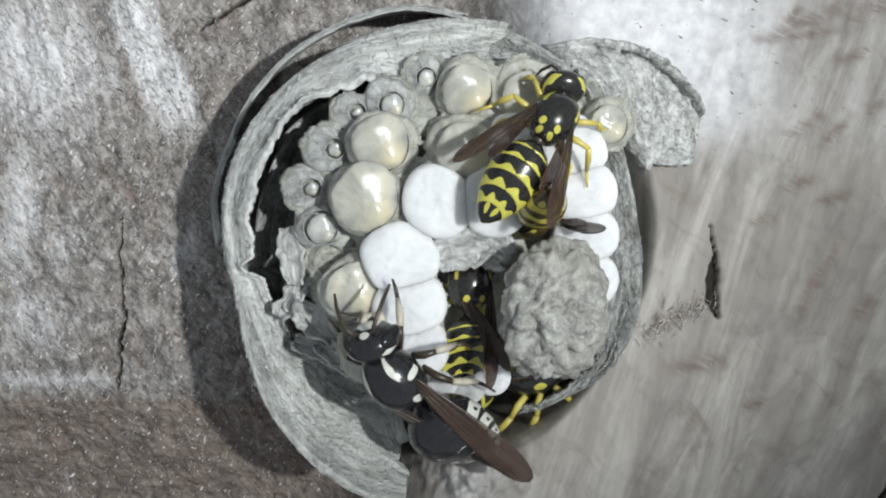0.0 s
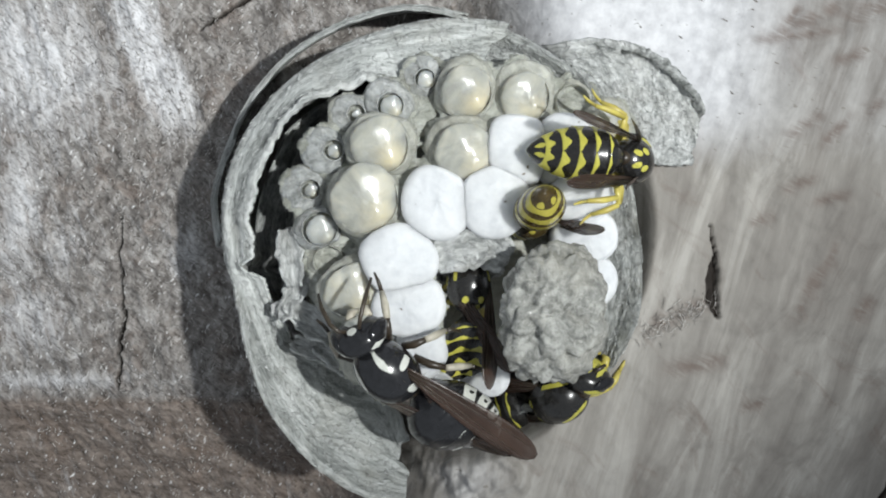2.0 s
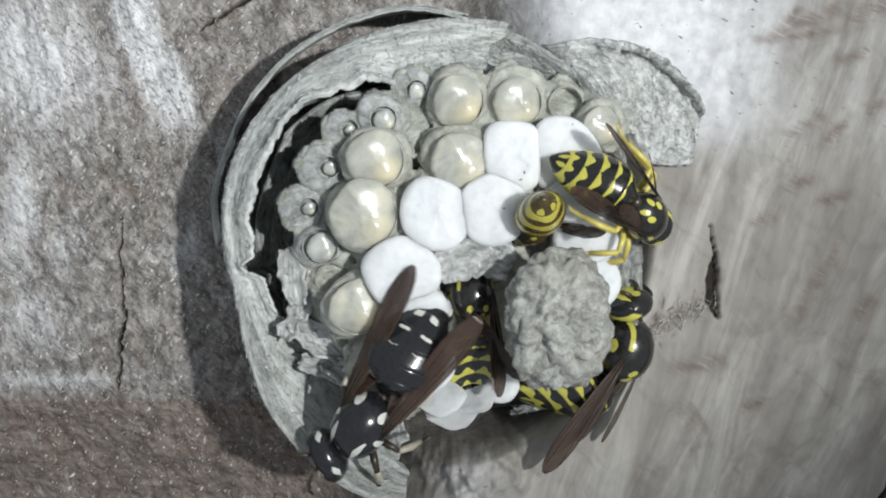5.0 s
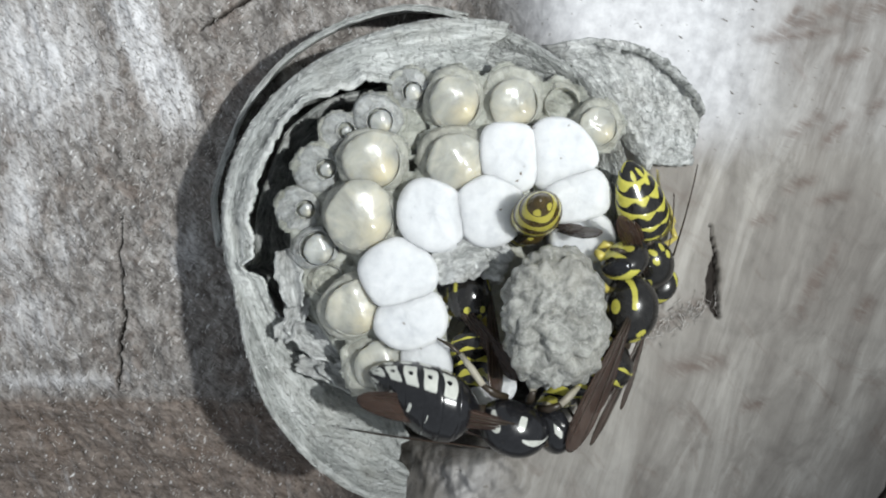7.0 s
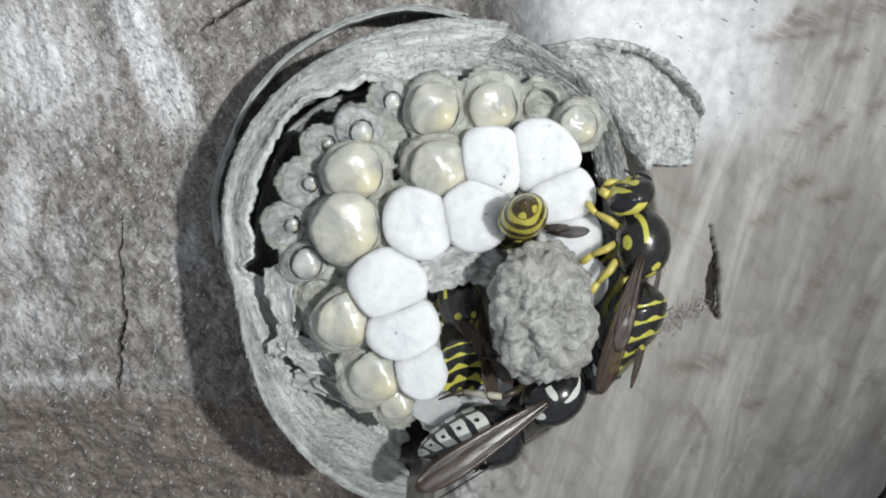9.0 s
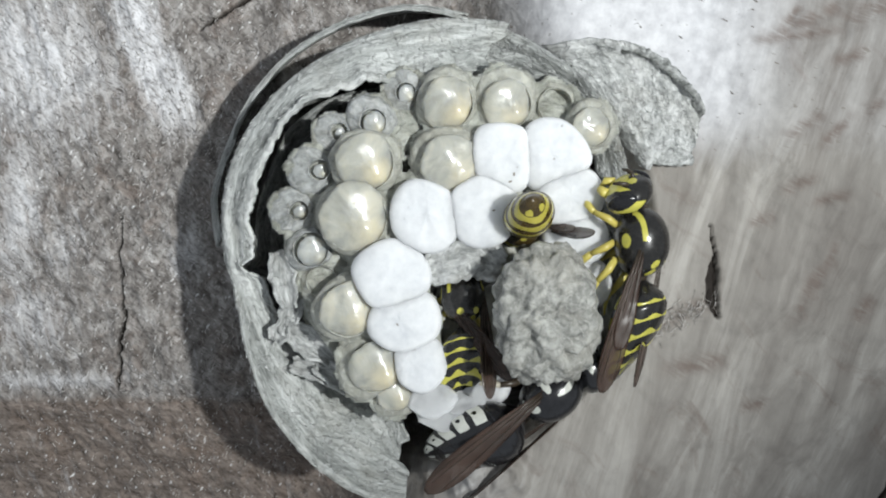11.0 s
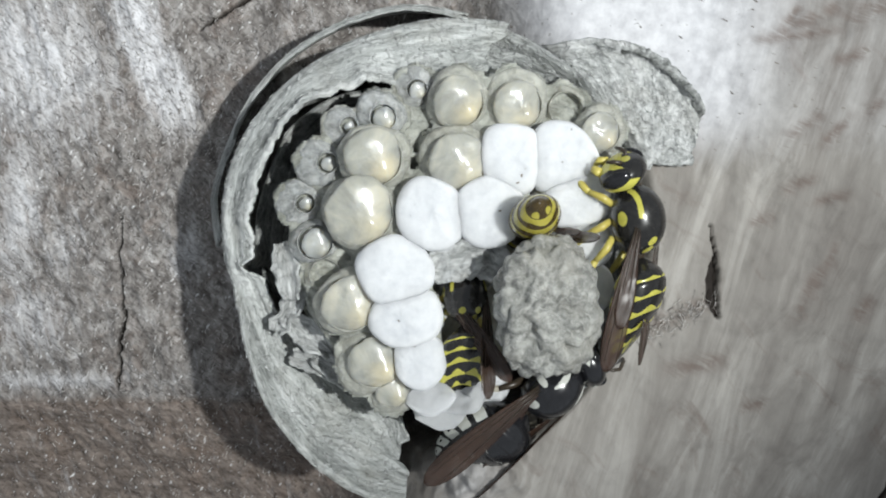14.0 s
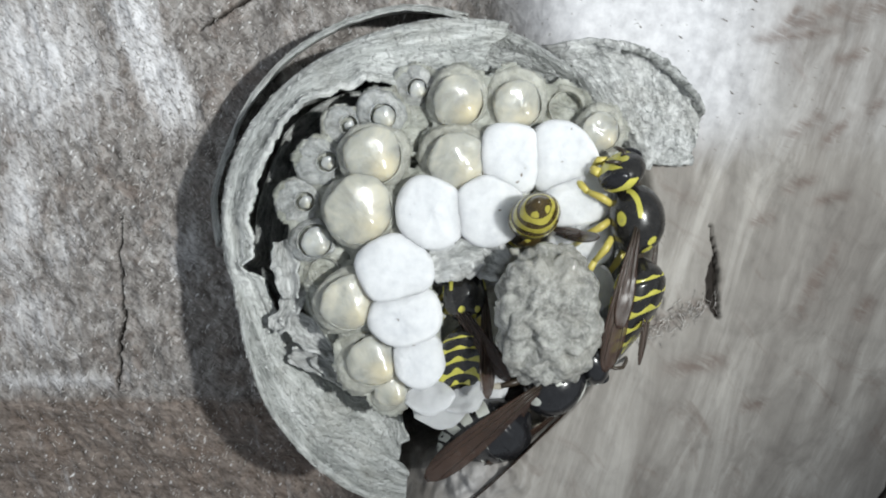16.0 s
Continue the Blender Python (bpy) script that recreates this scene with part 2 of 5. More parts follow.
def skin(rings, cap=True):
    """A closed skin over rings of equal length."""
    rings = np.asarray(rings, float)
    r, c, _ = rings.shape
    faces = grid_faces(r, c)
    verts = rings.reshape(-1, 3)
    if cap:
        verts = np.vstack([verts, rings[0].mean(0), rings[-1].mean(0)])
        a, b = len(verts) - 2, len(verts) - 1
        faces += [(a, (j + 1) % c, j) for j in range(c)]
        faces += [(b, (r - 1) * c + j, (r - 1) * c + (j + 1) % c) for j in range(c)]
    return verts, faces


def tube(path, radii, sides=8):
    path = np.asarray(path, float)
    rings = []
    for i, p in enumerate(path):
        d = path[min(i + 1, len(path) - 1)] - path[max(i - 1, 0)]
        d = d / np.linalg.norm(d)
        side = np.cross(d, (0.13, 0.21, 0.97) if abs(d[2]) < 0.95 else (1, 0, 0))
        side /= np.linalg.norm(side)
        up = np.cross(side, d)
        a = np.linspace(0, 2 * np.pi, sides, endpoint=False)
        rings.append(p + radii[i] * (np.cos(a)[:, None] * side + np.sin(a)[:, None] * up))
    return skin(rings)


def blob(centre, radii, nu=28, nv=16, power=1.0):
    """A rounded body; power under 1 makes it boxier. x is its axis."""
    rings = []
    for i in range(nv):
        a = np.pi * (i + 0.35) / (nv - 0.3)
        c, s = np.cos(a), np.sin(a)
        c, s = np.sign(c) * abs(c) ** power, s ** power
        b = np.linspace(0, 2 * np.pi, nu, endpoint=False)
        rings.append(np.stack([np.full(nu, c * radii[0]), s * np.cos(b) * radii[1], s * np.sin(b) * radii[2]], 1) + centre)
    return skin(rings)


def joined(*shapes):
    verts, faces, base = [], [], 0
    for v, f in shapes:
        verts.append(np.asarray(v))
        faces += [tuple(i + base for i in face) for face in f]
        base += len(v)
    return np.vstack(verts), faces


def step(x, a, b):
    t = np.clip((np.asarray(x, float) - a) / (b - a), 0, 1)
    return t * t * (3 - 2 * t)


def rough(x, y, z=0.0, scale=1.0, octaves=4):
    return noise.fractal(Vector((x * scale, y * scale, z * scale)), 0.8, 2.0, octaves)


# ---- the wooden wall ----
def bank_at(x, y):
    """How far a place belongs to the raised, smooth side of the wood."""
    r = np.hypot(x - 0.2, y - 0.3)
    a = np.arctan2(y - 0.3, x - 0.2)
    out = step(r, 15.5, 19.5 + 0.8 * np.sin(3 * a))
    way = step(x * 0.93 - y * 0.36 + 0.4 * np.maximum(y - 10, 0), -3.5, 8.5)
    return out * way


def segment_gap(x, y, pts, width):
    best = np.full(np.shape(x), 9e9)
    for (ax, ay, wa), (bx, by, wb) in zip(pts[:-1], pts[1:]):
        dx, dy = bx - ax, by - ay
        t = np.clip(((x - ax) * dx + (y - ay) * dy) / (dx * dx + dy * dy), 0, 1)
        d = np.hypot(x - ax - t * dx, y - ay - t * dy) / (wa + (wb - wa) * t)
        best = np.minimum(best, d)
    return 1 - step(best, 0.5 * width, width)


def soft_stroke(x, y, px, py, qx, qy, width):
    """A stain that fades out from the line between two places."""
    dx, dy = qx - px, qy - py
    t = ((x - px) * dx + (y - py) * dy) / (dx * dx + dy * dy)
    off = np.hypot(x - px - t * dx, y - py - t * dy)
    return np.exp(-(off / (1.5 * width)) ** 2 - ((t - 0.5) / 0.55) ** 4)


def wood_height(x, y):
    """The wood's large form near the nest: a flat rough side and a smooth bank."""
    bank = bank_at(x, y)
    z = 12.0 * bank
    z = z - (1 - bank) * (2.0 * step(-y, -4, 10) + 6.0 * step(-y, 9, 30))
    z = z - bank * 9.0 * step(x * 0.6 - y * 0.8, 18, 52)
    near = 1 - step(np.hypot(x, y), 60, 160)
    lump = np.exp(-((x - 4.0) / 5.0) ** 2 - ((y + 20.5) / 3.5) ** 2)
    z = z + lump * (1.5 + 0.5 * np.sin(x * 1.3 + 2.0 * np.sin(y * 0.7)) * np.cos(y * 1.5 + np.sin(x * 0.9)) + 0.2 * np.sin(x * 2.9 + y * 2.1))
    return near * z + (1 - near) * 12.0 * bank + near * (1.1 * rough(float(x), float(y), 1.7, 0.06, 5) if np.ndim(x) == 0 else 0.0)


def wooden_wall():
    def axis(inner, outer, n, m):
        core = np.linspace(-inner, inner, n)
        far = inner + (outer - inner) * (np.linspace(0, 1, m + 1)[1:] ** 2)
        return np.concatenate([-far[::-1], core, far])
    xs, ys = axis(50, 130, 600, 14), axis(30, 100, 360, 14)
    X, Y = np.meshgrid(xs, ys)
    bank = bank_at(X, Y)
    Z = wood_height(X, Y)
    near = 1 - step(np.hypot(X, Y), 60, 160)
    bumps = np.array([rough(x, y, 1.7, 0.06, 5) for x, y in zip(X.ravel(), Y.ravel())]).reshape(X.shape)
    fine = np.array([rough(x * 1.0, y * 0.6, 5.1, 0.5, 4) for x, y in zip(X.ravel(), Y.ravel())]).reshape(X.shape)
    flake = np.array([abs(rough(x * 1.1 + 0.5 * y, y * 0.55, 9.1, 0.32, 5)) for x, y in zip(X.ravel(), Y.ravel())]).reshape(X.shape)
    wave = np.array([rough(x * 0.55 + 0.15 * y, y * 1.3, 4.4, 0.22, 4) for x, y in zip(X.ravel(), Y.ravel())]).reshape(X.shape)
    crumb = np.exp(-((X - 2.0) / 4.2) ** 2 - ((Y + 20.8) / 2.6) ** 2)
    Z += near * (bumps * 1.1 + fine * (0.24 - 0.16 * bank) - (flake * 0.55 - wave * 0.6) * (1 - bank) + crumb * 1.4 * fine)
    crack = np.zeros(X.shape)
    for pts, w in (
        ([(-20.11, 26.33, 0.35), (-22.03, 24.93, 0.28), (-25.22, 22.61, 0.12)], 1.0),
        ([(-33.01, 3.84, 0.10), (-33.59, -1.69, 0.17), (-33.48, -7.5, 0.20), (-34.52, -15.05, 0.12)], 1.0),
        ([(24.5, 2.3, 0.06), (25.1, -0.6, 0.26), (25.0, -2.9, 0.62), (24.85, -4.6, 0.9), (25.4, -6.2, 0.3)], 1.0),
        ([(45.7, -21.23, 0.5), (43.57, -25.43, 0.5)], 1.0),
    ):
        crack = np.maximum(crack, segment_gap(X + 0.35 * fine, Y, pts, w))
    Z -= 0.9 * crack
    smudge = np.zeros(X.shape)
    for px, py, qx, qy, w in ((28.79, 19.11, 35.78, 20.14, 0.35), (29.82, 19.62, 37.07, 22.42, 0.45), (30.44, 20.24, 32.93, 22.21, 0.3), (35.52, 17.4, 38.63, 18.43, 0.4), (37.07, 21.28, 40.7, 22.83, 0.7), (31.64, 10.41, 34.48, 12.48, 0.4), (28.27, 2.12, 30.34, 2.9, 0.35), (31.12, 5.23, 33.97, 6.78, 0.45), (34.48, 4.19, 37.07, 5.23, 0.35), (38.11, 12.48, 40.18, 13.51, 0.45), (32.93, -5.13, 34.48, -3.05, 0.4), (38.63, -6.68, 40.18, -4.61, 0.5), (18.6, -7.5, 24.8, -4.9, 0.55), (32.4, -6.5, 36.3, 0.4, 0.4), (20.8, -11.4, 26.3, -10.7, 0.6), (28.0, -15.2, 30.5, -14.6, 0.4), (34.6, 9.6, 37.2, 12.2, 0.4)):
        smudge = np.maximum(smudge, soft_stroke(X + 0.6 * fine, Y + 0.6 * bumps, px, py, qx, qy, w))
    Z -= 0.10 * smudge
    pale = step(Y + 0.1 * X, 8, 16) * (1 - 0.74 * step(X - 0.25 * Y, 19, 30)) * step(bank, 0.1, 0.8)
    pale = np.maximum(pale, 0.42 * crumb)
    scoured = np.zeros(X.shape)
    for px, py, rx, ry, a, much in ((-31.62, 23.3, 2.1, 6.0, -14, 1.7), (-28.71, 16.91, 2.3, 4.6, -24, 1.5), (-42.08, 19.24, 8.0, 8.0, 15, 0.85), (-43.82, 4.13, 2.5, 9.0, 5, 0.7), (-39.17, 0.64, 2.5, 4.0, 25, 0.45), (-26.38, -0.52, 2.0, 3.0, 10, 0.55), (-43.24, -7.5, 4.0, 4.0, 0, 0.55), (-42.08, -13.89, 9.0, 1.0, 0, 0.62)):
        c, q = math.cos(radians(a)), math.sin(radians(a))
        scoured = np.maximum(scoured, much * np.exp(-(((X - px) * c - (Y - py) * q) / rx) ** 2 - (((X - px) * q + (Y - py) * c) / ry) ** 2))
    verts = np.stack([X, Y, Z], -1).reshape(-1, 3)
    faces = grid_faces(len(ys), len(xs), False)
    # the board's edges and back
    rows, cols = X.shape
    rim = [i for i in range(cols)] + [i * cols + cols - 1 for i in range(1, rows)] + [(rows - 1) * cols + i for i in range(cols - 2, -1, -1)] + [i * cols for i in range(rows - 2, 0, -1)]
    base = len(verts)
    verts = np.vstack([verts, verts[rim] * (1, 1, 0) + (0, 0, -38.0), ((0, 0, -38.0),)])
    for k in range(len(rim)):
        m = (k + 1) % len(rim)
        faces += [(rim[m], rim[k], base + k, base + m), (base + m, base + k, len(verts) - 1)]
    lower = step(-Y, 14.5, 17.5) * (X < -8)
    fields = {key: np.concatenate([v.ravel(), v.ravel()[rim], (0.0,)]) for key, v in (("bank", bank), ("crack", crack), ("pale", pale), ("scoured", scoured), ("lower", lower), ("smudge", smudge))}
    ob = mesh_object("wall_wood", verts, faces, WOOD, fields)
    ob.matrix_world = W
    return tagged(ob, "weathered grey brown wood, fibrous and cracked, with a smooth bank", "wood wall", kind="structure")


wood_wall = wooden_wall()


def wood_fuzz():
    """Short curled fibres that stand off the rough side of the wood."""
    rng = random.Random(11)
    verts, faces, tone = [], [], []
    count = 0
    while count < 3600:
        x, y = rng.uniform(-44, -4), rng.uniform(-25, 25)
        if np.hypot(x, y) < 17 or bank_at(x, y) > 0.25:
            continue
        if rng.random() > 0.35 + 0.65 * math.exp(-((x + 27) / 9) ** 2 - ((y - 8) / 9) ** 2):
            continue
        count += 1
        a, size, curl = radians(rng.gauss(75, 40)), rng.uniform(0.15, 0.65), rng.uniform(-1.4, 1.4)
        r = rng.uniform(0.02, 0.045)
        base = len(verts)
        z0 = float(wood_height(x, y)) + 0.20 * rough(x, y * 0.6, 5.1, 0.5, 4)
        px, py = x, y
        for i in range(5):
            u = i / 4
            lift = 0.04 + 0.22 * math.sin(u * math.pi) * size
            w = r * (1 - 0.6 * abs(u - 0.4))
            sx, sy = -math.sin(a), math.cos(a)
            verts += [(px + sx * w, py + sy * w, z0 + lift), (px, py, z0 + lift + w), (px - sx * w, py - sy * w, z0 + lift), (px, py, z0 + lift - w)]
            if i:
                k = base + 4 * i
                faces += [(k - 4 + j, k - 4 + (j + 1) % 4, k + (j + 1) % 4, k + j) for j in range(4)]
            a += curl / 4
            px, py = px + math.cos(a) * size / 4, py + math.sin(a) * size / 4
    ob = part("fibre_fuzz", (verts, faces), FUZZ, wood_wall, "short curled wood fibres")
    ob["kind"] = "stuff"


wood_fuzz()


# ---- the nest's paper envelope ----
def spread(table, a, column):
    return np.interp(a, [row[0] for row in table], [row[column] for row in table])


def shell(name, table, parent, material, label, ragged=0.5, steps=22, seed=0.0, foot=2.2, crease=0.25, tear=5.0, flecks=900):
    """A paper shell round the comb. table: angle, radius and height of its widest line, radius and height of its torn edge."""
    lo, hi = table[0][0], table[-1][0]
    count = int((hi - lo) * 1.6)
    angles = np.linspace(lo, hi, count)
    rows, flow = [], []
    for s in range(steps):
        t = s / (steps - 1)
        ring = []
        for a in angles:
            ro, zo, ri, zi = (spread(table, a, k) for k in (1, 2, 3, 4))
            jag = ragged * (rough(a * 0.12, seed, 3.3, 1.0, 5) + 0.25 * rough(a * 0.8, seed, 7.3, 1.0, 3))
            ri, zi = ri + jag, zi + 0.3 * jag
            if t < 0.45:
                u = t / 0.45
                r = ro - foot * (1 - u) ** 2
                z = -1.5 + (zo + 1.5) * math.sin(u * math.pi / 2)
            else:
                u = (t - 0.45) / 0.55
                r = ro + (ri - ro) * (0.25 * u + 0.75 * u * u if zi >= zo else 0.8 * u + 0.2 * u * u)
                z = zo + (zi - zo) * (1.6 * u - 0.6 * u * u)
            p = rough(a * 0.018, t * 3.0, seed, 1.0, 3) * crease * 2.2 + rough(a * 0.016, t * 13.0, seed + 4, 1.0, 4) * crease * 1.3
            z += p
            r += p * 0.6
            end = max(0.0, 1 - min(a - lo, hi - a) / 10.0)
            c = math.radians(a + (1 if a - lo < hi - a else -1) * end * (1.5 + tear * rough(t * 4.0, seed, 1.1, 1.0, 4) + 0.35 * tear * rough(t * 14.0, seed, 5.1, 1.0, 3)))
            ring.append((CX + r * math.cos(c), CY + r * math.sin(c), z))
            flow.append((a * 0.35, t * 14.0, seed * 3))
        rows.append(ring)
    verts = np.array(rows).reshape(-1, 3)
    ob = part(name, (verts, grid_faces(steps, count, False)), material, parent, label, {"flow": flow})
    thick = ob.modifiers.new("thick", "SOLIDIFY")
    thick.thickness, thick.offset = 0.0003, 0.0
    scatter(ob, verts.reshape(steps, count, 3)[steps // 3:], flecks, int(seed * 10))
    return ob


def scatter(owner, grid, amount, seed):
    """Loose pale and dark fibres lying on a paper surface, along its bands."""
    rng = random.Random(seed)
    rows, cols, _ = grid.shape
    verts, faces = [], []
    for _ in range(amount):
        i, j = rng.randrange(1, rows - 1), rng.randrange(4, cols - 5)
        p = grid[i, j] + (grid[i + 1, j] - grid[i, j]) * rng.random()
        along = grid[i, j + 3] - grid[i, j - 3]
        across = grid[i + 1, j] - grid[i - 1, j]
        up = np.cross(along, across)
        if up[2] < 0:
            up = -up
        up = up / (np.linalg.norm(up) + 1e-9)
        along = along / (np.linalg.norm(along) + 1e-9)
        a = rng.gauss(0, 0.55)
        d = along * math.cos(a) + np.cross(up, along) * math.sin(a)
        side = np.cross(up, d)
        size, w = rng.uniform(0.12, 0.6), rng.uniform(0.015, 0.05)
        k = len(verts)
        q = p + up * 0.17
        verts += [q - d * size + up * 0.02, q + side * w, q + d * size + up * rng.uniform(0, 0.2), q - side * w, q + up * 0.05, q - up * 0.03]
        faces += [(k, k + 1, k + 4), (k + 1, k + 2, k + 4), (k + 2, k + 3, k + 4), (k + 3, k, k + 4), (k + 1, k, k + 5), (k + 2, k + 1, k + 5), (k + 3, k + 2, k + 5), (k, k + 3, k + 5)]
    ob = part("paper_fibre", (verts, faces), FLECK, owner, "loose pale paper fibres")
    ob["kind"] = "stuff"


CX, CY = -0.47, 0.05
envelope = thing("nest_envelope", "torn grey paper envelope of a wasp nest, open at the front", "wasp nest", W)
MAIN = (
    (72, 21.0, 14.0, 16.6, 14.1),
    (86, 20.5, 13.0, 15.4, 14.5),
    (100, 20.4, 12.1, 14.4, 15.4),
    (114, 20.2, 12.0, 15.6, 16.3),
    (128, 20.1, 12.0, 16.7, 16.6),
    (142, 20.0, 12.2, 17.3, 16.4),
    (156, 19.8, 12.7, 16.8, 16.4),
    (170, 19.5, 13.0, 16.7, 15.8),
    (183, 18.9, 13.3, 16.4, 15.0),
    (186, 18.7, 13.5, 17.6, 13.7),
    (190, 18.4, 13.8, 15.9, 13.5),
    (199, 18.5, 14.6, 15.6, 12.1),
    (212, 19.3, 16.0, 15.9, 9.5),
    (226, 20.5, 17.2, 14.6, 7.8),
    (240, 21.7, 17.5, 14.4, 7.2),
    (254, 22.3, 17.3, 14.6, 8.0),
    (263, 22.0, 17.1, 17.5, 10.9),
)
OUTER = (
    (84, 22.1, 10, 21.68, 10.35),
    (98, 22.9, 10, 22.48, 10.35),
    (112, 23.2, 9, 22.78, 9.35),
    (126, 23.2, 8.5, 22.78, 8.85),
    (140, 22.9, 8.1, 22.48, 8.45),
    (154, 22.3, 8, 21.88, 8.35),
    (168, 22, 8, 21.58, 8.35),
    (178, 21.1, 8, 20.68, 8.35),
)
RIGHT = (
    (-68, 16.9, 8.6, 16.6, 9.0),
    (-52, 17.8, 10.9, 17.3, 11.2),
    (-34, 18.8, 13.4, 17.5, 12.6),
    (-20, 18.5, 14.6, 15.4, 12.8),
    (-6, 18.0, 14.8, 15.0, 13.3),
    (8, 17.8, 14.8, 14.9, 13.4),
    (22, 18.4, 14.8, 15.3, 13.4),
    (36, 19.4, 15.0, 16.8, 12.0),
    (50, 20.1, 15.0, 16.5, 12.0),
    (62, 20.1, 15.0, 16.0, 12.0),
    (74, 20.5, 13.7, 15.9, 12.4),
    (88, 20.0, 12.5, 14.7, 13.1),
)
shell("main_shell", MAIN, envelope, PAPER, "streaked grey paper shell with a torn rim", 0.5, seed=1.0, foot=1.2, tear=5.0, flecks=1300)
shell("outer_shell", OUTER, envelope, PAPER, "thin outer paper layer", 0.15, seed=5.0, foot=-1.9, crease=0.07, flecks=120)
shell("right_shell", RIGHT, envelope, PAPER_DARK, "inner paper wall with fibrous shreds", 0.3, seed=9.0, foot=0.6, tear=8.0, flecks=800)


# added backing sheet: keeps the shaded gap dark grey instead of black
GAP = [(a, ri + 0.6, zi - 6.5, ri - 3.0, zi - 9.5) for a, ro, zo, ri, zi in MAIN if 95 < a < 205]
shell("inner_shell", GAP, envelope, PAPER_DARK, "added paper backing that greys the shaded gap behind the torn rim", 0.3, seed=13.0, foot=0.3, tear=4.0, flecks=150)


def flap():
    """The scrap of paper stuck on the wood."""
    nu, nv = 44, 30
    verts, flow = [], []
    for j in range(nv):
        for i in range(nu):
            u, v = i / (nu - 1), j / (nv - 1)
            top = (1 - u) ** 2 * np.array((9.11, 18.69)) + 2 * u * (1 - u) * np.array((20.5, 19.73)) + u * u * np.array((23.61, 12.48))
            low = (1 - u) ** 2 * np.array((13.25, 15.07)) + 2 * u * (1 - u) * np.array((18.17, 10.41)) + u * u * np.array((22.68, 7.71))
            if u < 0.6:
                low = low + np.array((0.0, -4.2)) * math.sin(u / 0.6 * math.pi / 2) ** 2 * (1 - 0.45 * u)
            else:
                low = low + np.array((0.0, -2.5)) * (1 - u) / 0.4
            p = top + (low - top) * v
            p = p + 0.35 * np.array((rough(u * 6, v * 6, 2.0), rough(u * 6, v * 6, 8.0))) * (1 if i in (0, nu - 1) or j in (0, nv - 1) else 0.4)
            lift = 0.5 + 1.2 * math.exp(-(v / 0.07) ** 2) * min(1, 4 * u) + 1.3 * (1 - v) * math.sin(math.pi * min(1, u * 1.1)) * u + 0.4 * rough(u * 5, v * 5, 4.0)
            verts.append((p[0], p[1], wood_height(p[0], p[1]) + 0.3 + max(0.1, lift)))
            flow.append((v * 16, u * 12, 31.0))
    ob = part("paper_flap", (verts, grid_faces(nv, nu, False)), FLAP, envelope, "loose paper scrap stuck on the wood", {"flow": flow})
    scatter(ob, np.array(verts).reshape(nv, nu, 3), 500, 77)
    thick = ob.modifiers.new("thick", "SOLIDIFY")
    thick.thickness, thick.offset = 0.00035, 0.0
    # its upper edge is rolled over, darker and ragged
    line, girth = [], []
    for i in range(40):
        u = 0.22 + 0.76 * i / 39
        p = (1 - u) ** 2 * np.array((9.11, 18.69)) + 2 * u * (1 - u) * np.array((20.5, 19.73)) + u * u * np.array((23.61, 12.48))
        p = p + 0.3 * np.array((rough(u * 14, 1.0, 2.0), rough(u * 14, 5.0, 8.0))) - (0.12, 0.22)
        line.append((p[0], p[1], wood_height(p[0], p[1]) + 1.75 + 1.1 * math.sin(math.pi * min(1, u * 1.1)) * u + 0.4 * rough(u * 9, 3.0, 3.0)))
        girth.append((0.14 + 0.34 * math.sin(math.pi * i / 39) ** 0.7) * (1 + 0.5 * rough(u * 22, 7.0, 1.0)))
    v, f = tube(line, girth, 14)
    v = np.array([q + 0.16 * np.array((rough(*q, 1.6), rough(*(q + 7), 1.6), rough(*(q + 3), 1.6))) for q in v])
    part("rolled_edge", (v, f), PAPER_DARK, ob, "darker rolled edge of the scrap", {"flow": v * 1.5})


flap()


def shreds():
    """Fuzzy fibres of torn paper left on the wood, and along the torn lower edge."""
    rng = random.Random(4)
    pieces = []
    x0, y0 = 24.8, -4.82
    x1, y1 = 18.5, -7.64
    for k in range(150):
        u = rng.random()
        x, y = x0 + (x1 - x0) * u + rng.gauss(0, 0.35), y0 + (y1 - y0) * u + rng.gauss(0, 0.5 + 0.3 * u)
        a, size = radians(rng.gauss(70, 40)), rng.uniform(0.25, 1.1)
        line = []
        for i in range(5):
            p = (i / 4 - 0.5) * size
            xx = x + p * math.cos(a) + 0.25 * rough(p * 2, k, 1.0)
            yy = y + p * math.sin(a) + 0.25 * rough(p * 2, k, 5.0)
            line.append((xx, yy, wood_height(xx, yy) + 0.12 + 0.2 * abs(p)))
        r = rng.uniform(0.012, 0.03)
        pieces.append(tube(line, [r * 0.5, r, r, r, r * 0.4], 5))
    shape = joined(*pieces)
    ob = part("fibre_fringe", shape, FUZZ, envelope, "fuzzy torn paper fibres on the wood", {"flow": shape[0]})
    ob["kind"] = "stuff"


shreds()

# ---- the comb ----
comb = thing("comb", "round paper comb of open and silk-capped brood cells with larvae", "wasp comb", spot(8.84, -5.66, 20))
HX, HY, HZ = 8.84, -5.66, 20


def frame_of(axis):
    z = Vector(axis).normalized()
    x = Vector((1, 0, 0)) - z * z.x
    x.normalize()
    return np.array([x, z.cross(x), z])


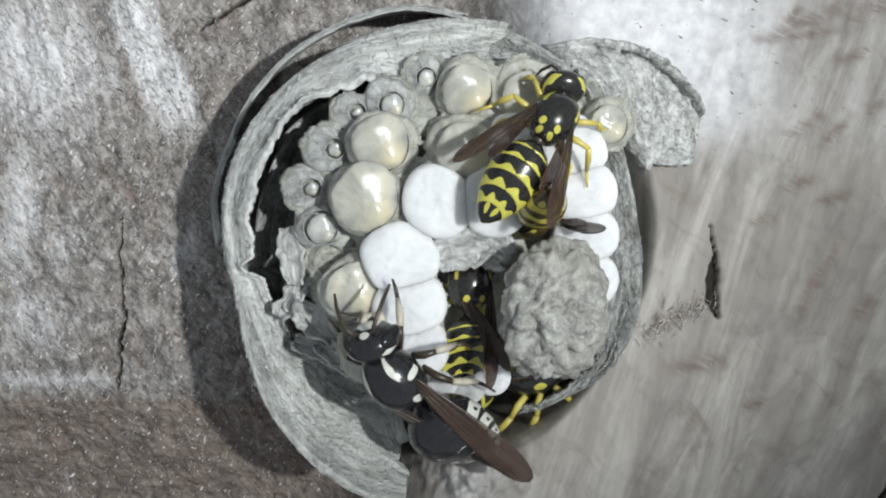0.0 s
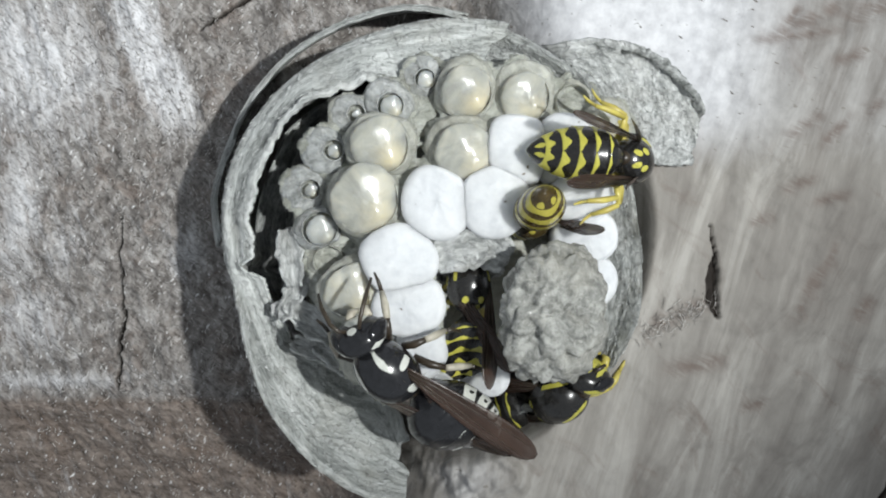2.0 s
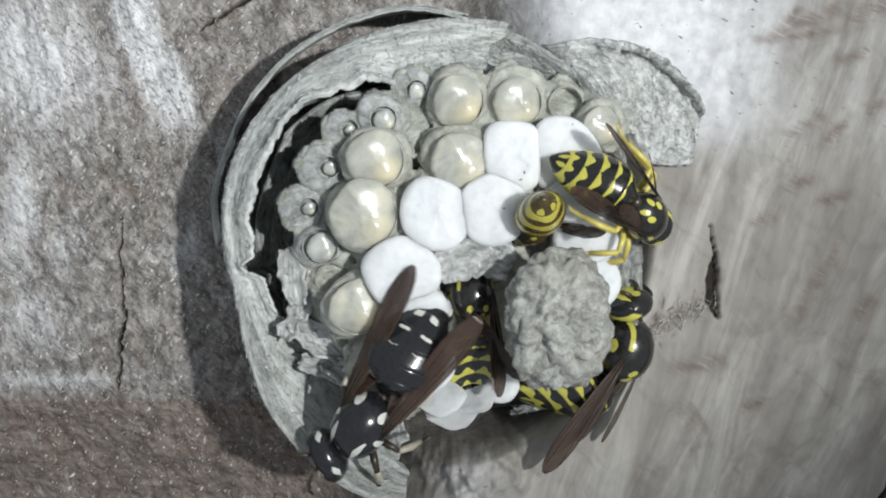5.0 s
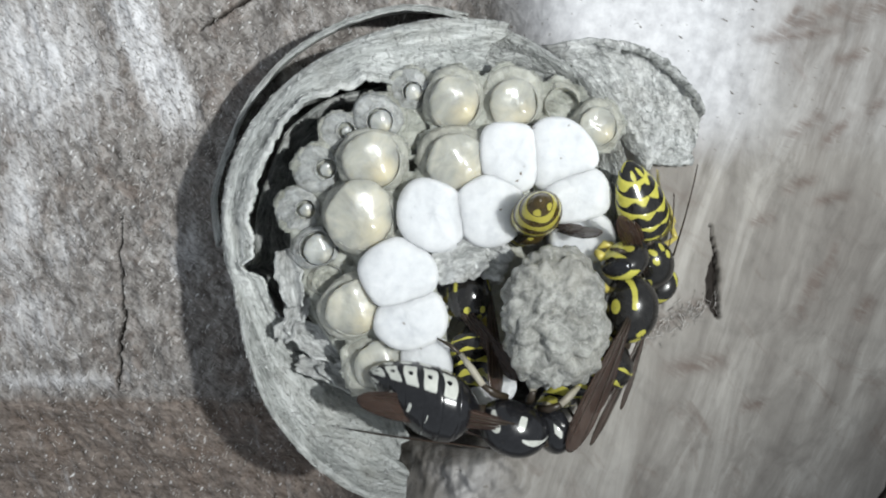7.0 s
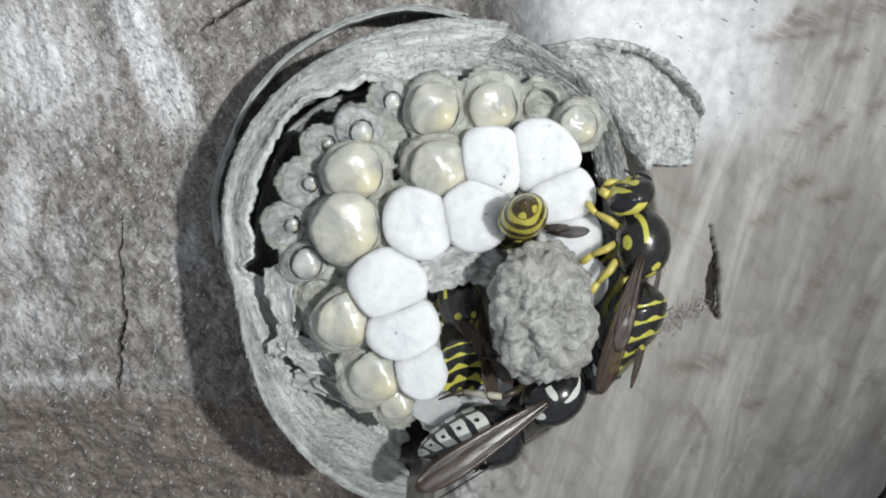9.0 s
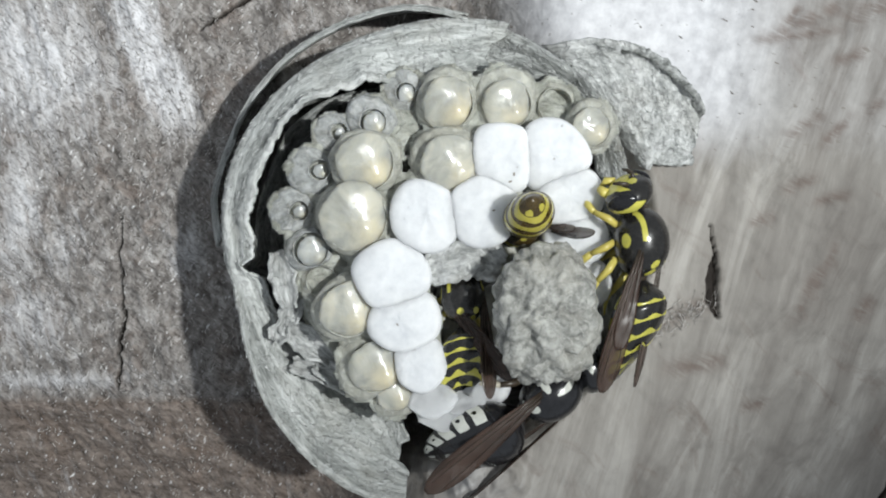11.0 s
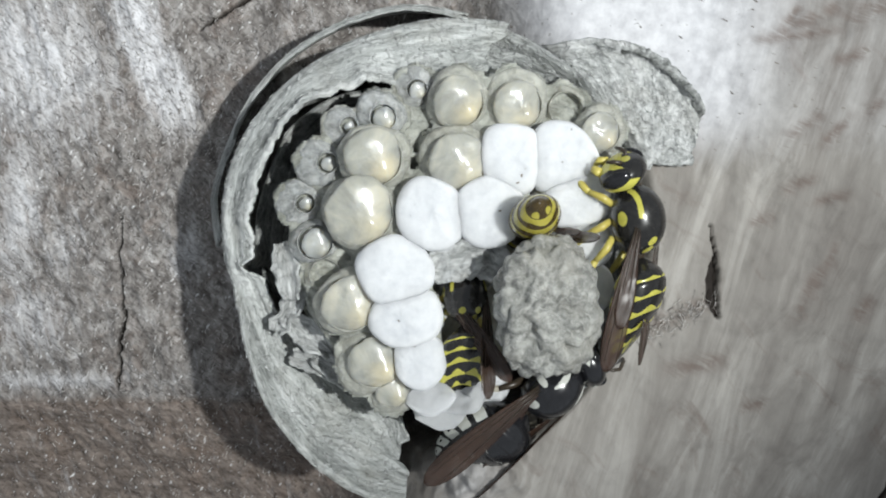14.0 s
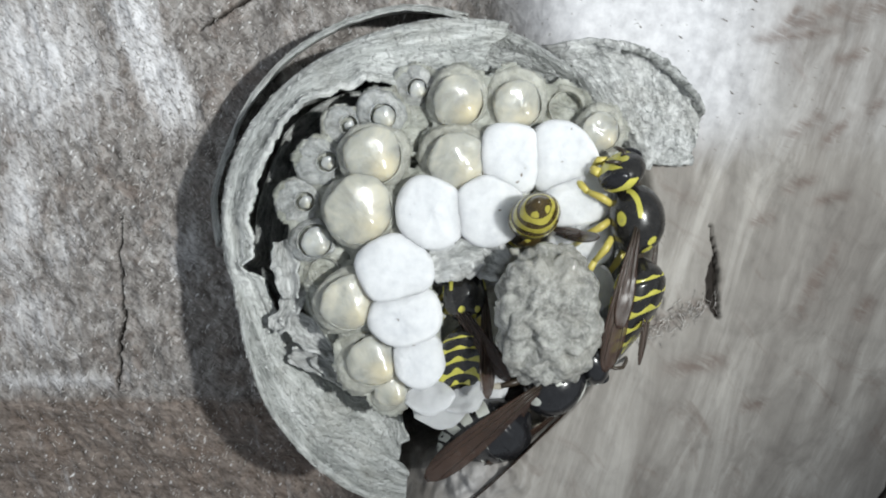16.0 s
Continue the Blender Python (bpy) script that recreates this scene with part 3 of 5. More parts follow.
def reach(x, y, radius, b, most):
    """How far a cell at x, y goes in the directions b before it meets its neighbours' walls."""
    total = most ** -7.0 + np.zeros(len(b))
    for px, py, pr in SITES:
        dx, dy = px - x, py - y
        if abs(dx) + abs(dy) < 1e-6 or math.hypot(dx, dy) > 9:
            continue
        along = dx * np.cos(b) + dy * np.sin(b)
        t = np.where(along > 0.05, (dx * dx + dy * dy + radius ** 2 - pr ** 2) / (2 * np.maximum(along, 0.05)), 99.0)
        total += np.maximum(t, 0.4) ** -7.0
    return 1.12 * total ** (-1 / 7.0)


def cell(x, y, z, radius, mouth, out=(0.0, 0.0), depth=2.2, torn=0.17, seed=0.0, material=CELL, lip=1.0):
    """A paper cell: walls shared with its neighbours, that round over and fall to a thin-edged mouth, which sits off the middle by out."""
    n = 56
    b = np.linspace(0, 2 * np.pi, n, endpoint=False)
    wide = reach(x, y, radius, b, radius * 1.02)
    edge = np.array([torn * 1.6 * rough(math.cos(t) * 2, math.sin(t) * 2, seed, 1.0, 4) for t in b])
    rings, flow = [], []
    m = np.minimum(mouth, wide * 0.96)
    for h, w, o in ((-9.0, 1.0, 0.0), (-3.0, 1.03, 0.0), (-1.25, 1.02, 0.0), (-0.85, 0.86, 0.1), (-0.62, 0.66, 0.3), (-0.46, 0.45, 0.55), (-0.34, 0.28, 0.75), (-0.24, 0.14, 0.9), (-0.16 + 0.2 * lip, 0.05, 1.0), (-0.12 + 0.22 * lip, 0.01, 1.0), (-0.16 + 0.18 * lip, -0.02, 1.0), (-0.45, -0.04, 1.0), (-depth * 0.6, -0.1, 0.95), (-depth, -0.2, 0.9)):
        k = m + (wide - m) * w if w > 0 else m * (1 + w)
        fold = np.array([0.16 * rough(math.cos(t) * 2.2, math.sin(t) * 2.2, seed + 2 + h * 0.9, 1.0, 4) for t in b]) * (1 if -2 < h < -0.2 else 0.2)
        top = edge if h > -0.2 else edge * 0.35
        rings.append(np.stack([x - HX + out[0] * o + np.cos(b) * (k + 0.5 * fold), y - HY + out[1] * o + np.sin(b) * (k + 0.5 * fold), z - HZ + h + top + 1.3 * fold], 1))
        flow += [(t * radius * 1.0, h * 1.6, seed * 5) for t in b]
    shape = skin(rings)
    flow += [(0, 0, seed), (0, 0, seed)]
    return part("cell", shape, material, comb, "", {"flow": flow})


def larva(owner, x, y, z, radius, material, axis=(0.3, -0.3, 1), seed=0.0, name="larva"):
    base = frame_of(axis)
    v, f = blob((0, 0, 0), (radius * 0.95, radius, radius), 36, 26)
    v = v[:, [1, 2, 0]]
    dx, dy = v[:, 0] / radius, v[:, 1] / radius
    face = np.exp(-((dx - 0.30) ** 2 + (dy + 0.34) ** 2) / 0.22) * np.clip(v[:, 2] / radius * 2, 0, 1)
    v = v * (1, 1, 0.38) + np.outer(face, (0.04 * radius, -0.04 * radius, 0.26 * radius))
    fold = 1 + np.array([0.10 * rough(p[0] / radius, p[1] / radius + seed, p[2] / radius, 1.0, 3) + 0.035 * rough(p[0] * 2.6 / radius, p[1] * 2.6 / radius + seed, seed, 1.0, 3) for p in v])
    v = v * fold[:, None]
    v = v @ base + (x - HX, y - HY, z - HZ)
    warm = np.exp(-((dx - 0.30) ** 2 + (dy + 0.36) ** 2) / 0.42) * (0.6 + 0.4 * np.cos(seed * 5.0) ** 2)
    ob = part(name, (v, f), material, owner, "", {"warm": warm})
    return ob


def silk_cap(x, y, z, radius, tall=1.9, seed=0.0):
    """A low white dome spun over a closed cell, that meets the domes beside it in a shallow seam."""
    n, rings = 56, []
    b = np.linspace(0, 2 * np.pi, n, endpoint=False)
    wide = reach(x, y, radius, b, radius * 1.05)
    bx, by = x - HX, y - HY
    for h, k in ((-7.5, 0.97), (-2.2, 1.02)):
        rings.append(np.stack([bx + np.cos(b) * wide * k, by + np.sin(b) * wide * k, np.full(n, z - HZ + h)], 1))
    for i in range(14):
        u = 1 - i / 14
        r = wide * (1.03 if i == 0 else u * 1.02)
        dent = np.array([0.22 * rough(math.cos(t) * u * 1.5, math.sin(t) * u * 1.5, seed, 1.0, 4) for t in b])
        rings.append(np.stack([bx + np.cos(b) * r, by + np.sin(b) * r, z - HZ + tall * (1 - np.minimum(1.2, r / (radius * 1.26)) ** 3.0) + dent - (0.25 if i == 0 else 0)], 1))
    return part("silk_cap", skin(rings), SILK, comb, "domed white silk cap")


# capped cells: place, size and how high the cap domes
CAPPED = (
    (-0.95, 3.2, 19.5, 2.6, 1.7), (3.75, 3.55, 19.5, 2.6, 1.7), (5.75, 7.85, 19, 2.65, 1.6), (10.0, 7.9, 18.5, 2.75, 1.5),
    (11.35, 4.2, 18.5, 2.3, 1.5), (-4.35, -1.96, 19.5, 2.75, 1.8), (-3.5, -5.75, 19, 2.6, 1.6), (-2.5, -9.5, 18, 2.1, 1.4),
    (11.9, 0.55, 17.5, 2.15, 1.4), (12.4, -3.3, 16.5, 1.95, 1.2), (4.18, -12.39, 13.5, 1.3, 0.6),
)
# open cells: place, size, where the larva sits in its cell and how large it is
LARGE_BROOD = (
    (-6.15, 8.13, 19, 2.75, 0.45, -0.55, 2.0, LARVA), (1.2, 7.85, 19, 2.75, 0.2, -0.75, 2.0, LARVA), (-7.21, 3.32, 19, 2.95, 0.2, -0.2, 2.6, LARVA),
    (1.26, 13.08, 18, 2.4, 0.3, -0.8, 1.75, LARVA), (6.35, 12.85, 17.5, 2.5, 0.3, -0.8, 1.55, LARVA), (-8.31, -4.3, 18.5, 2.5, 0.55, -0.6, 2.1, LARVA),
    (-6.3, -9.73, 17.5, 2.6, 0.6, 0.1, 1.75, LARVA), (13.73, 10.52, 16.5, 2.0, 0.1, -0.6, 1.3, LARVA),
)
SMALL_BROOD = (
    (-4.64, -12.3, 16.5, 1.8, 0.3, 0.0, 1.1, LARVA),
    (-5.47, 11.78, 17.5, 1.9, 0.35, -0.35, 1.05, YOUNG), (-8.8, 10.76, 17, 1.55, 0.75, 0.1, 0.45, YOUNG), (-10.86, 7.67, 17, 1.85, 0.95, -0.1, 0.62, YOUNG),
    (-12.7, 4.15, 16.5, 1.75, 0.75, 0.0, 0.6, YOUNG), (-11.4, 0.79, 17, 1.75, 0.3, -0.1, 1.4, YOUNG), (-2.42, 14.38, 16.5, 1.6, 0.2, -0.4, 0.8, YOUNG),
)
EMPTY = ((-10.53, -2.04, 16, 1.7), (10.84, 12.6, 15, 1.9))
BROOD = LARGE_BROOD + SMALL_BROOD
SITES = [(x, y, r * 1.1) for x, y, z, r, d in CAPPED] + [(row[0], row[1], row[3] * 1.1) for row in BROOD] + [(x, y, r) for x, y, z, r in EMPTY]

for i, (x, y, z, r, d) in enumerate(CAPPED):
    silk_cap(x, y, z, r * 1.1, d * 0.44, i * 3.1)
for i, (x, y, z, r, lx, ly, lr, kind) in enumerate(BROOD):
    if kind is LARVA:
        lr = 0.48 * lr + 0.54 * r
        owner = cell(x, y, z, r * 1.1, lr * 0.99, (lx * 0.5, ly * 0.5), seed=i * 1.7, torn=0.24, lip=0.45)
        larva(owner, x + lx * 0.5, y + ly * 0.5, z - 0.12 * lr, lr * 1.08, kind, seed=i * 2.3)
    else:
        owner = cell(x, y, z, r * 1.1, max(lr * 1.1, 0.5 * r), (lx * 0.8, ly * 0.8), seed=i * 1.7, torn=0.2, material=YOUNG_CELL, lip=0.8)
        larva(owner, x + lx * 0.8 + 0.12 * lr, y + ly * 0.8 - 0.1 * lr, z - 0.35, lr, kind, seed=i * 2.3)
for i, (x, y, z, r) in enumerate(EMPTY):
    cell(x, y, z, r, r * 0.8, (0.1, -0.1), 3.2, torn=0.3, seed=40 + i * 1.3)


def cell_matrix():
    """The wet papery mass that the cells sit in: one uneven sheet, a little lower than their mouths."""
    rows = [(x, y, z, r) for x, y, z, r, d in CAPPED] + [row[:4] for row in BROOD] + list(EMPTY)
    px, py, pz, pr = (np.array([row[k] for row in rows]) for k in range(4))
    xs, ys = np.arange(-17, 18, 0.24), np.arange(-17, 18, 0.24)
    verts, flow, keep = [], [], []
    for y in ys:
        for x in xs:
            d = np.hypot(px - x, py - y)
            w = 1 / (d + 0.5) ** 4
            near = float(np.min(d / pr))
            z = float((w * pz).sum() / w.sum()) - 0.95 - 2.6 * max(0.0, near - 1.12) ** 2 + 0.4 * rough(x, y, 2.0, 0.55, 5)
            verts.append((x - HX, y - HY, z - HZ))
            flow.append((x * 0.9 + 0.5 * rough(x, y, 1.0, 0.4), y * 0.9, z))
            keep.append(near + 0.18 * rough(x, y, 7.0, 0.8, 3) < 1.40)
    faces = [f for f in grid_faces(len(ys), len(xs), False) if all(keep[i] for i in f)]
    used = sorted({i for f in faces for i in f})
    place = {old: k for k, old in enumerate(used)}
    ob = part("cell_matrix", ([verts[i] for i in used], [tuple(place[i] for i in f) for f in faces]), MURK, comb, "murky wet paper between the cells", {"flow": [flow[i] for i in used]})
    thick = ob.modifiers.new("thick", "SOLIDIFY")
    thick.thickness, thick.offset = 0.0006, -1.0


cell_matrix()


def comb_floor():
    v, f = blob((0, 0, 0), (2.0, 11.8, 11.2), 60, 16, 0.8)
    v = v[:, [1, 2, 0]] + (-6.4, 6.2, -9.5)
    ob = part("comb_floor", (v, f), CELL, comb, "", {"flow": v * 0.8})
    arc = [(5.81, 15.45, -7), (1.4, 18.2, -6.5), (-3.98, 18.9, -6), (-9.55, 17.82, -5.5), (-14.09, 15.3, -5.5), (-17.62, 11.26, -5.5), (-18.94, 6.22, -6), (-18.74, 1.12, -6.5), (-16.74, -3.52, -7), (-13.17, -6.65, -7.5)]
    fill = tube([(x + 0.2, y - 0.2, z - 1.7) for x, y, z in arc], [1.8, 2.4, 3.0, 3.6, 3.8, 3.7, 3.4, 3.0, 2.6, 1.8], 40)
    lumps = np.array([p + 1.1 * np.array((rough(*p, 0.38), rough(*(p + 9), 0.38), rough(*(p + 5), 0.38))) for p in fill[0]])
    part("paper_filling", (lumps, fill[1]), MURK, comb, "papery filling between the cells", {"flow": lumps})
    s = tube([(-2, 2, -11), (-2, 2, -14), (-2.2, 2.2, -21)], [1.6, 1.2, 2.2], 16)
    part("stalk", s, CELL, comb, "short paper stalk", {"flow": s[0]})


comb_floor()


def flakes():
    """Torn flakes of cell wall along the comb's lower edge."""
    for k, (x, y, z, size, a) in enumerate(((-22.7, 3.8, -5, 2.6, 100), (-22.71, 0.36, -6.5, 2.4, 60), (-21.09, -1.88, -7, 2.8, -40), (-20.7, -4.65, -8, 2.2, -20), (-18.32, -5.37, -7.5, 2.6, -35), (-7.69, 4.64, -1.4, 2.3, 12), (-5.64, 5.12, -2, 2.4, -25), (-8.64, 3.58, -6, 2.0, 75), (-6.22, 3.65, -7.5, 2.4, 5), (-10.0, -7.3, -3.8, 2.2, 5), (-8.9, -8.3, -4.6, 2.6, 14), (-7, -7.3, -4.6, 2.2, 24))):
        verts, flow = [], []
        c, q = math.cos(radians(a)), math.sin(radians(a))
        for j in range(9):
            for i in range(13):
                u, v = i / 6 - 1, j / 4 - 1
                wild = 0.25 if k > 8 else 1.0
                w = (0.42 if k < 5 else 0.75) * (1 - (0.85 if k > 8 else 0.4) * u * u) * (1 + 0.5 * wild * rough(u * 2, k, 3.0))
                p, r = u * size * (1 + 0.15 * wild * rough(v * 3, k, 1.0)), v * w * size
                verts.append((x + p * c - r * q, y + p * q + r * c, z + 0.8 * wild * v * v + (0.9 if k > 4 else 0.5) * wild * rough(u * 2, v * 2, k * 2.0)))
                flow.append((u * 4, v * 3, k * 7.0))
        ob = part("paper_flake", (verts, grid_faces(9, 13, False)), SILK if k > 8 else FLAP, comb, "", {"flow": flow})
        thick = ob.modifiers.new("thick", "SOLIDIFY")
        thick.thickness, thick.offset = 0.0002, 0.0


flakes()


def second_comb():
    ob = thing("pulp_knob", "lumpy round grey knob of chewed wood pulp on the comb", "nest pulp", spot(8.55, -5.47, 23))
    v, f = blob((0, 0, 0), (3.2, 4.25, 5.55), 150, 84, 0.85)
    v = v[:, [1, 2, 0]]
    out = []
    for p in v:
        q = Vector((p[0] * 0.54, p[1] * 0.68, p[2] * 0.6)) + Vector((rough(*p, 0.45), rough(*(p + 3), 0.45), rough(*(p + 7), 0.45))) * 0.45
        d = noise.voronoi(q, distance_metric="DISTANCE")[0]
        lump = 0.5 - 1.25 * min(0.75, d[0]) ** 2
        ridge = abs(rough(p[0], p[1], p[2], 0.55, 1))
        k = 0.74 * lump - 0.32 * ridge + 0.02 * rough(p[0], p[1], p[2], 1.6, 2) + 0.28 * rough(p[0], p[1], p[2], 0.22, 2)
        out.append(p * (1 + k * 0.16) + np.array(p) / np.linalg.norm(p) * k * 0.95)
    part("knob", (np.array(out), f), KNOB, ob, "", {"flow": np.array(out) * 1.3})
    s = tube([(0, 0, -2), (0, 0, -5), (0.2, 0.2, -11)], [2.4, 1.9, 2.4], 18)
    part("pillar", s, CELL, ob, "", {"flow": s[0]})
    return ob


knob = second_comb()


# ---- wasps ----
def abdomen_parts(body, shell_material, style, size, bend, start, droop=-0.25, plump=1.0, long=1.0):
    """Six overlapping rings, each with its band, along an axis that bends downwards."""
    length, wide, tall = 6.5 * size * long, 2.0 * size * plump, 1.85 * size * plump
    knots = [(0, 0.16), (0.06, 0.42), (0.14, 0.72), (0.26, 0.95), (0.42, 1.0), (0.58, 0.94), (0.72, 0.78), (0.85, 0.54), (0.95, 0.27), (1.0, 0.05)]
    def girth(s):
        return np.interp(s, [k[0] for k in knots], [k[1] for k in knots])
    def place(s):
        n = 24
        x, z = 0.0, 0.0
        for i in range(n):
            a = droop + bend * (s * (i + 0.5) / n)
            x -= length * s / n * math.cos(a)
            z -= length * s / n * math.sin(a)
        return np.array((start[0] + x, start[1], start[2] + z)), droop + bend * s
    hinge = None
    cuts = [0.0, 0.2, 0.37, 0.54, 0.7, 0.84, 1.0]
    for k in range(6):
        a0, a1 = cuts[k], cuts[k + 1] + (0.035 if k < 5 else 0)
        rings, marks = [], []
        nu, nv = 72, 15
        for i in range(nv):
            t = i / (nv - 1)
            s = a0 + (a1 - a0) * t
            g = girth(s) * (1.0 + 0.035 * t)
            if i == nv - 1 and k < 5:
                g *= 0.95
            centre, a = place(s)
            for j in range(nu):
                b = 2 * math.pi * j / nu
                y, h = math.cos(b) * wide * g, math.sin(b) * tall * g * (1.0 if math.sin(b) > 0 else 0.85)
                rings.append((centre[0] + h * math.sin(a), centre[1] + y, centre[2] + h * math.cos(a)))
                marks.append(style(k, t, b))
        shape = skin(np.array(rings).reshape(nv, nu, 3))
        marks += [marks[0], marks[-1]]
        shape = (shape[0] - np.array(start), shape[1])
        ring = part("abdomen_ring" if hinge else "abdomen", shape, shell_material, hinge or body, "", {"mark": marks})
        if hinge is None:
            hinge = ring
            hinge.location = Vector(start) * MM
    return hinge


def yellow_band(k, t, b):
    """Black rings, each with a lobed yellow hem, parted in the middle on the front rings; two dots at the tail."""
    up, side = math.sin(b), abs(math.cos(b))
    if up > -0.15:
        if k == 5:
            return 1.2 - math.hypot((t - 0.42) * 2.6, (side - 0.42) * 3.4)
        deep = (0.14, 0.26, 0.36, 0.42, 0.45)[k]
        lobe = 0.56 + 0.44 * math.cos((side - 0.40) * 2 * math.pi / 0.62)
        width = deep * (0.30 + 0.70 * lobe) + (0.8 * max(0.0, side - 0.80) if k else 0.0)
        if k < 4:
            width *= min(1.0, 0.15 + (side / 0.10) ** 2)
        dot = math.hypot((t - 0.66) * 1.2, (side - 0.66) * 2.6) if k > 1 else 9.0
        return min(0.5 + 5.0 * (t - (0.94 - width)), 0.5 + 9.0 * (0.965 - t), 0.5 + 7.0 * (dot - 0.13))
    return 0.5 + 3.0 * (t - 0.45 - 0.25 * max(0, 1 - side * 2))


def ringed_band(k, t, b):
    """Broad yellow hems on every ring and two large dots on the dark tail."""
    side = abs(math.cos(b))
    if k == 5:
        return max(1.15 - math.hypot((t - 0.36) * 2.4, (side - 0.62) * 2.4) if math.sin(b) > 0 else 0.0, 0.5 + 5.0 * (0.10 - t))
    return min(0.5 + 4.0 * (t - 0.46 + 0.10 * math.cos(4 * b)), 0.5 + 8.0 * (0.93 - t))


def white_band(k, t, b):
    """Black above, with a thin pale hem towards the tail; along each flank large white blocks, each with a dark dot, and smaller ones below."""
    up, side = math.sin(b), abs(math.cos(b))
    if up > 0.45:
        thick = (0.0, 0.0, 0.03, 0.07, 0.13, 0.14)[k]
        return min(0.5 + 5.0 * (0.18 - abs(side - 0.36)), 0.5 + 6.0 * (thick - abs(t - 0.80 + 0.35 * (side - 0.36)))) if k else 0.0
    if k == 0:
        return 0.0
    wave = 0.06 * math.sin(6 * b + 1.3 * k)
    block = 0.5 + 5.0 * (0.29 - abs(t - 0.60 + wave))
    flank = 0.5 + 5.0 * (0.36 - abs(up - 0.06))
    below = min(0.5 + 5.0 * (0.17 - abs(up + 0.60)), 0.5 + 5.0 * (0.24 - abs(t - 0.66)))
    belly = min(0.5 + 5.0 * (0.10 - abs(up + 0.93)), 0.5 + 4.0 * (0.20 - abs(t - 0.6)))
    dot = math.hypot((t - 0.62) * 1.3, (up - 0.02) * 2.0)
    return max(min(block, flank, 0.5 + 6 * (dot - 0.16)), below, belly)


def thorax_mark_yellow(p):
    x, y, z = p
    m = 0.0
    m = max(m, 1.1 - abs(abs(y) - (0.80 - 0.35 * x * x)) * 10 if x > 0.05 and z > 0.05 else 0)       # collar lines
    m = max(m, 1.2 - math.hypot((x + 0.60) * 6, (abs(y) - 0.36) * 4.6) if z > 0.2 else 0)      # four spots behind
    m = max(m, 1.2 - math.hypot((x + 0.84) * 8, (abs(y) - 0.26) * 5) if z > 0 else 0)
    m = max(m, 1.2 - math.hypot((x - 0.1) * 3.5, (z + 0.1) * 3.5) if abs(y) > 0.7 else 0)
    return m


def thorax_mark_white(p):
    x, y, z = p
    m = max(0.0, 1.15 - abs(abs(y) - (0.66 - 0.25 * x)) * 6 - abs(x - 0.52) * 1.3 if x > 0.1 and z > -0.1 else 0)
    m = max(m, 1.2 - math.hypot((x + 0.66) * 4.0, (abs(y) - 0.55) * 4.2) if z > 0 else 0)
    m = max(m, 1.2 - math.hypot((x - 0.02) * 6.5, (abs(y) - 0.93) * 5.0) if z > 0 else 0)
    return m


def wing_shape(length, width, thick=0.05, sweep=0.0, lobes=0.0):
    """A long narrow blade with a rounded tip; x runs backwards from its root."""
    nl, nw = 26, 9
    top, bottom = [], []
    for i in range(nl):
        t = i / (nl - 1)
        w = width * (0.22 + 0.78 * math.sin(min(1.0, t * 1.25) * math.pi / 2)) * math.sqrt(max(0.0, 1 - max(0.0, (t - 0.72) / 0.285) ** 2))
        for j in range(nw):
            v = j / (nw - 1) - 0.5
            x = -length * t
            y = w * v + sweep * t * t * length
            z = 0.25 * math.sin(t * 2.2) + 0.03 * math.cos(v * 12) * width * 0.3 + 0.03 * rough(t * 9, v * 4, lobes)
            top.append((x, y, z + thick / 2))
            bottom.append((x, y, z - thick / 2))
    n = nl * nw
    faces = grid_faces(nl, nw, False) + [tuple(i + n for i in reversed(f)) for f in grid_faces(nl, nw, False)]
    rim = [i * nw for i in range(nl)] + [(nl - 1) * nw + j for j in range(1, nw)] + [i * nw + nw - 1 for i in range(nl - 2, -1, -1)] + list(range(nw - 2, 0, -1))
    for a, b in zip(rim, rim[1:] + rim[:1]):
        faces.append((a, b, b + n, a + n))
    return np.array(top + bottom), faces


def moved(shape, m):
    return np.array([tuple(m @ Vector(p)) for p in shape[0]]), shape[1]


def wing_pose(s, side, out, lift, lean, hind=False):
    """How a wing sits on its thorax: out swings it inwards, lift raises it, lean tips its blade."""
    root = (-0.9 * s, 1.3 * s * side, 0.5 * s) if hind else (-0.2 * s, 1.4 * s * side, 0.75 * s)
    return Matrix.Translation(Vector(root) * MM) @ Euler((radians(-lean * side), radians(lift), radians(out * side))).to_matrix().to_4x4()


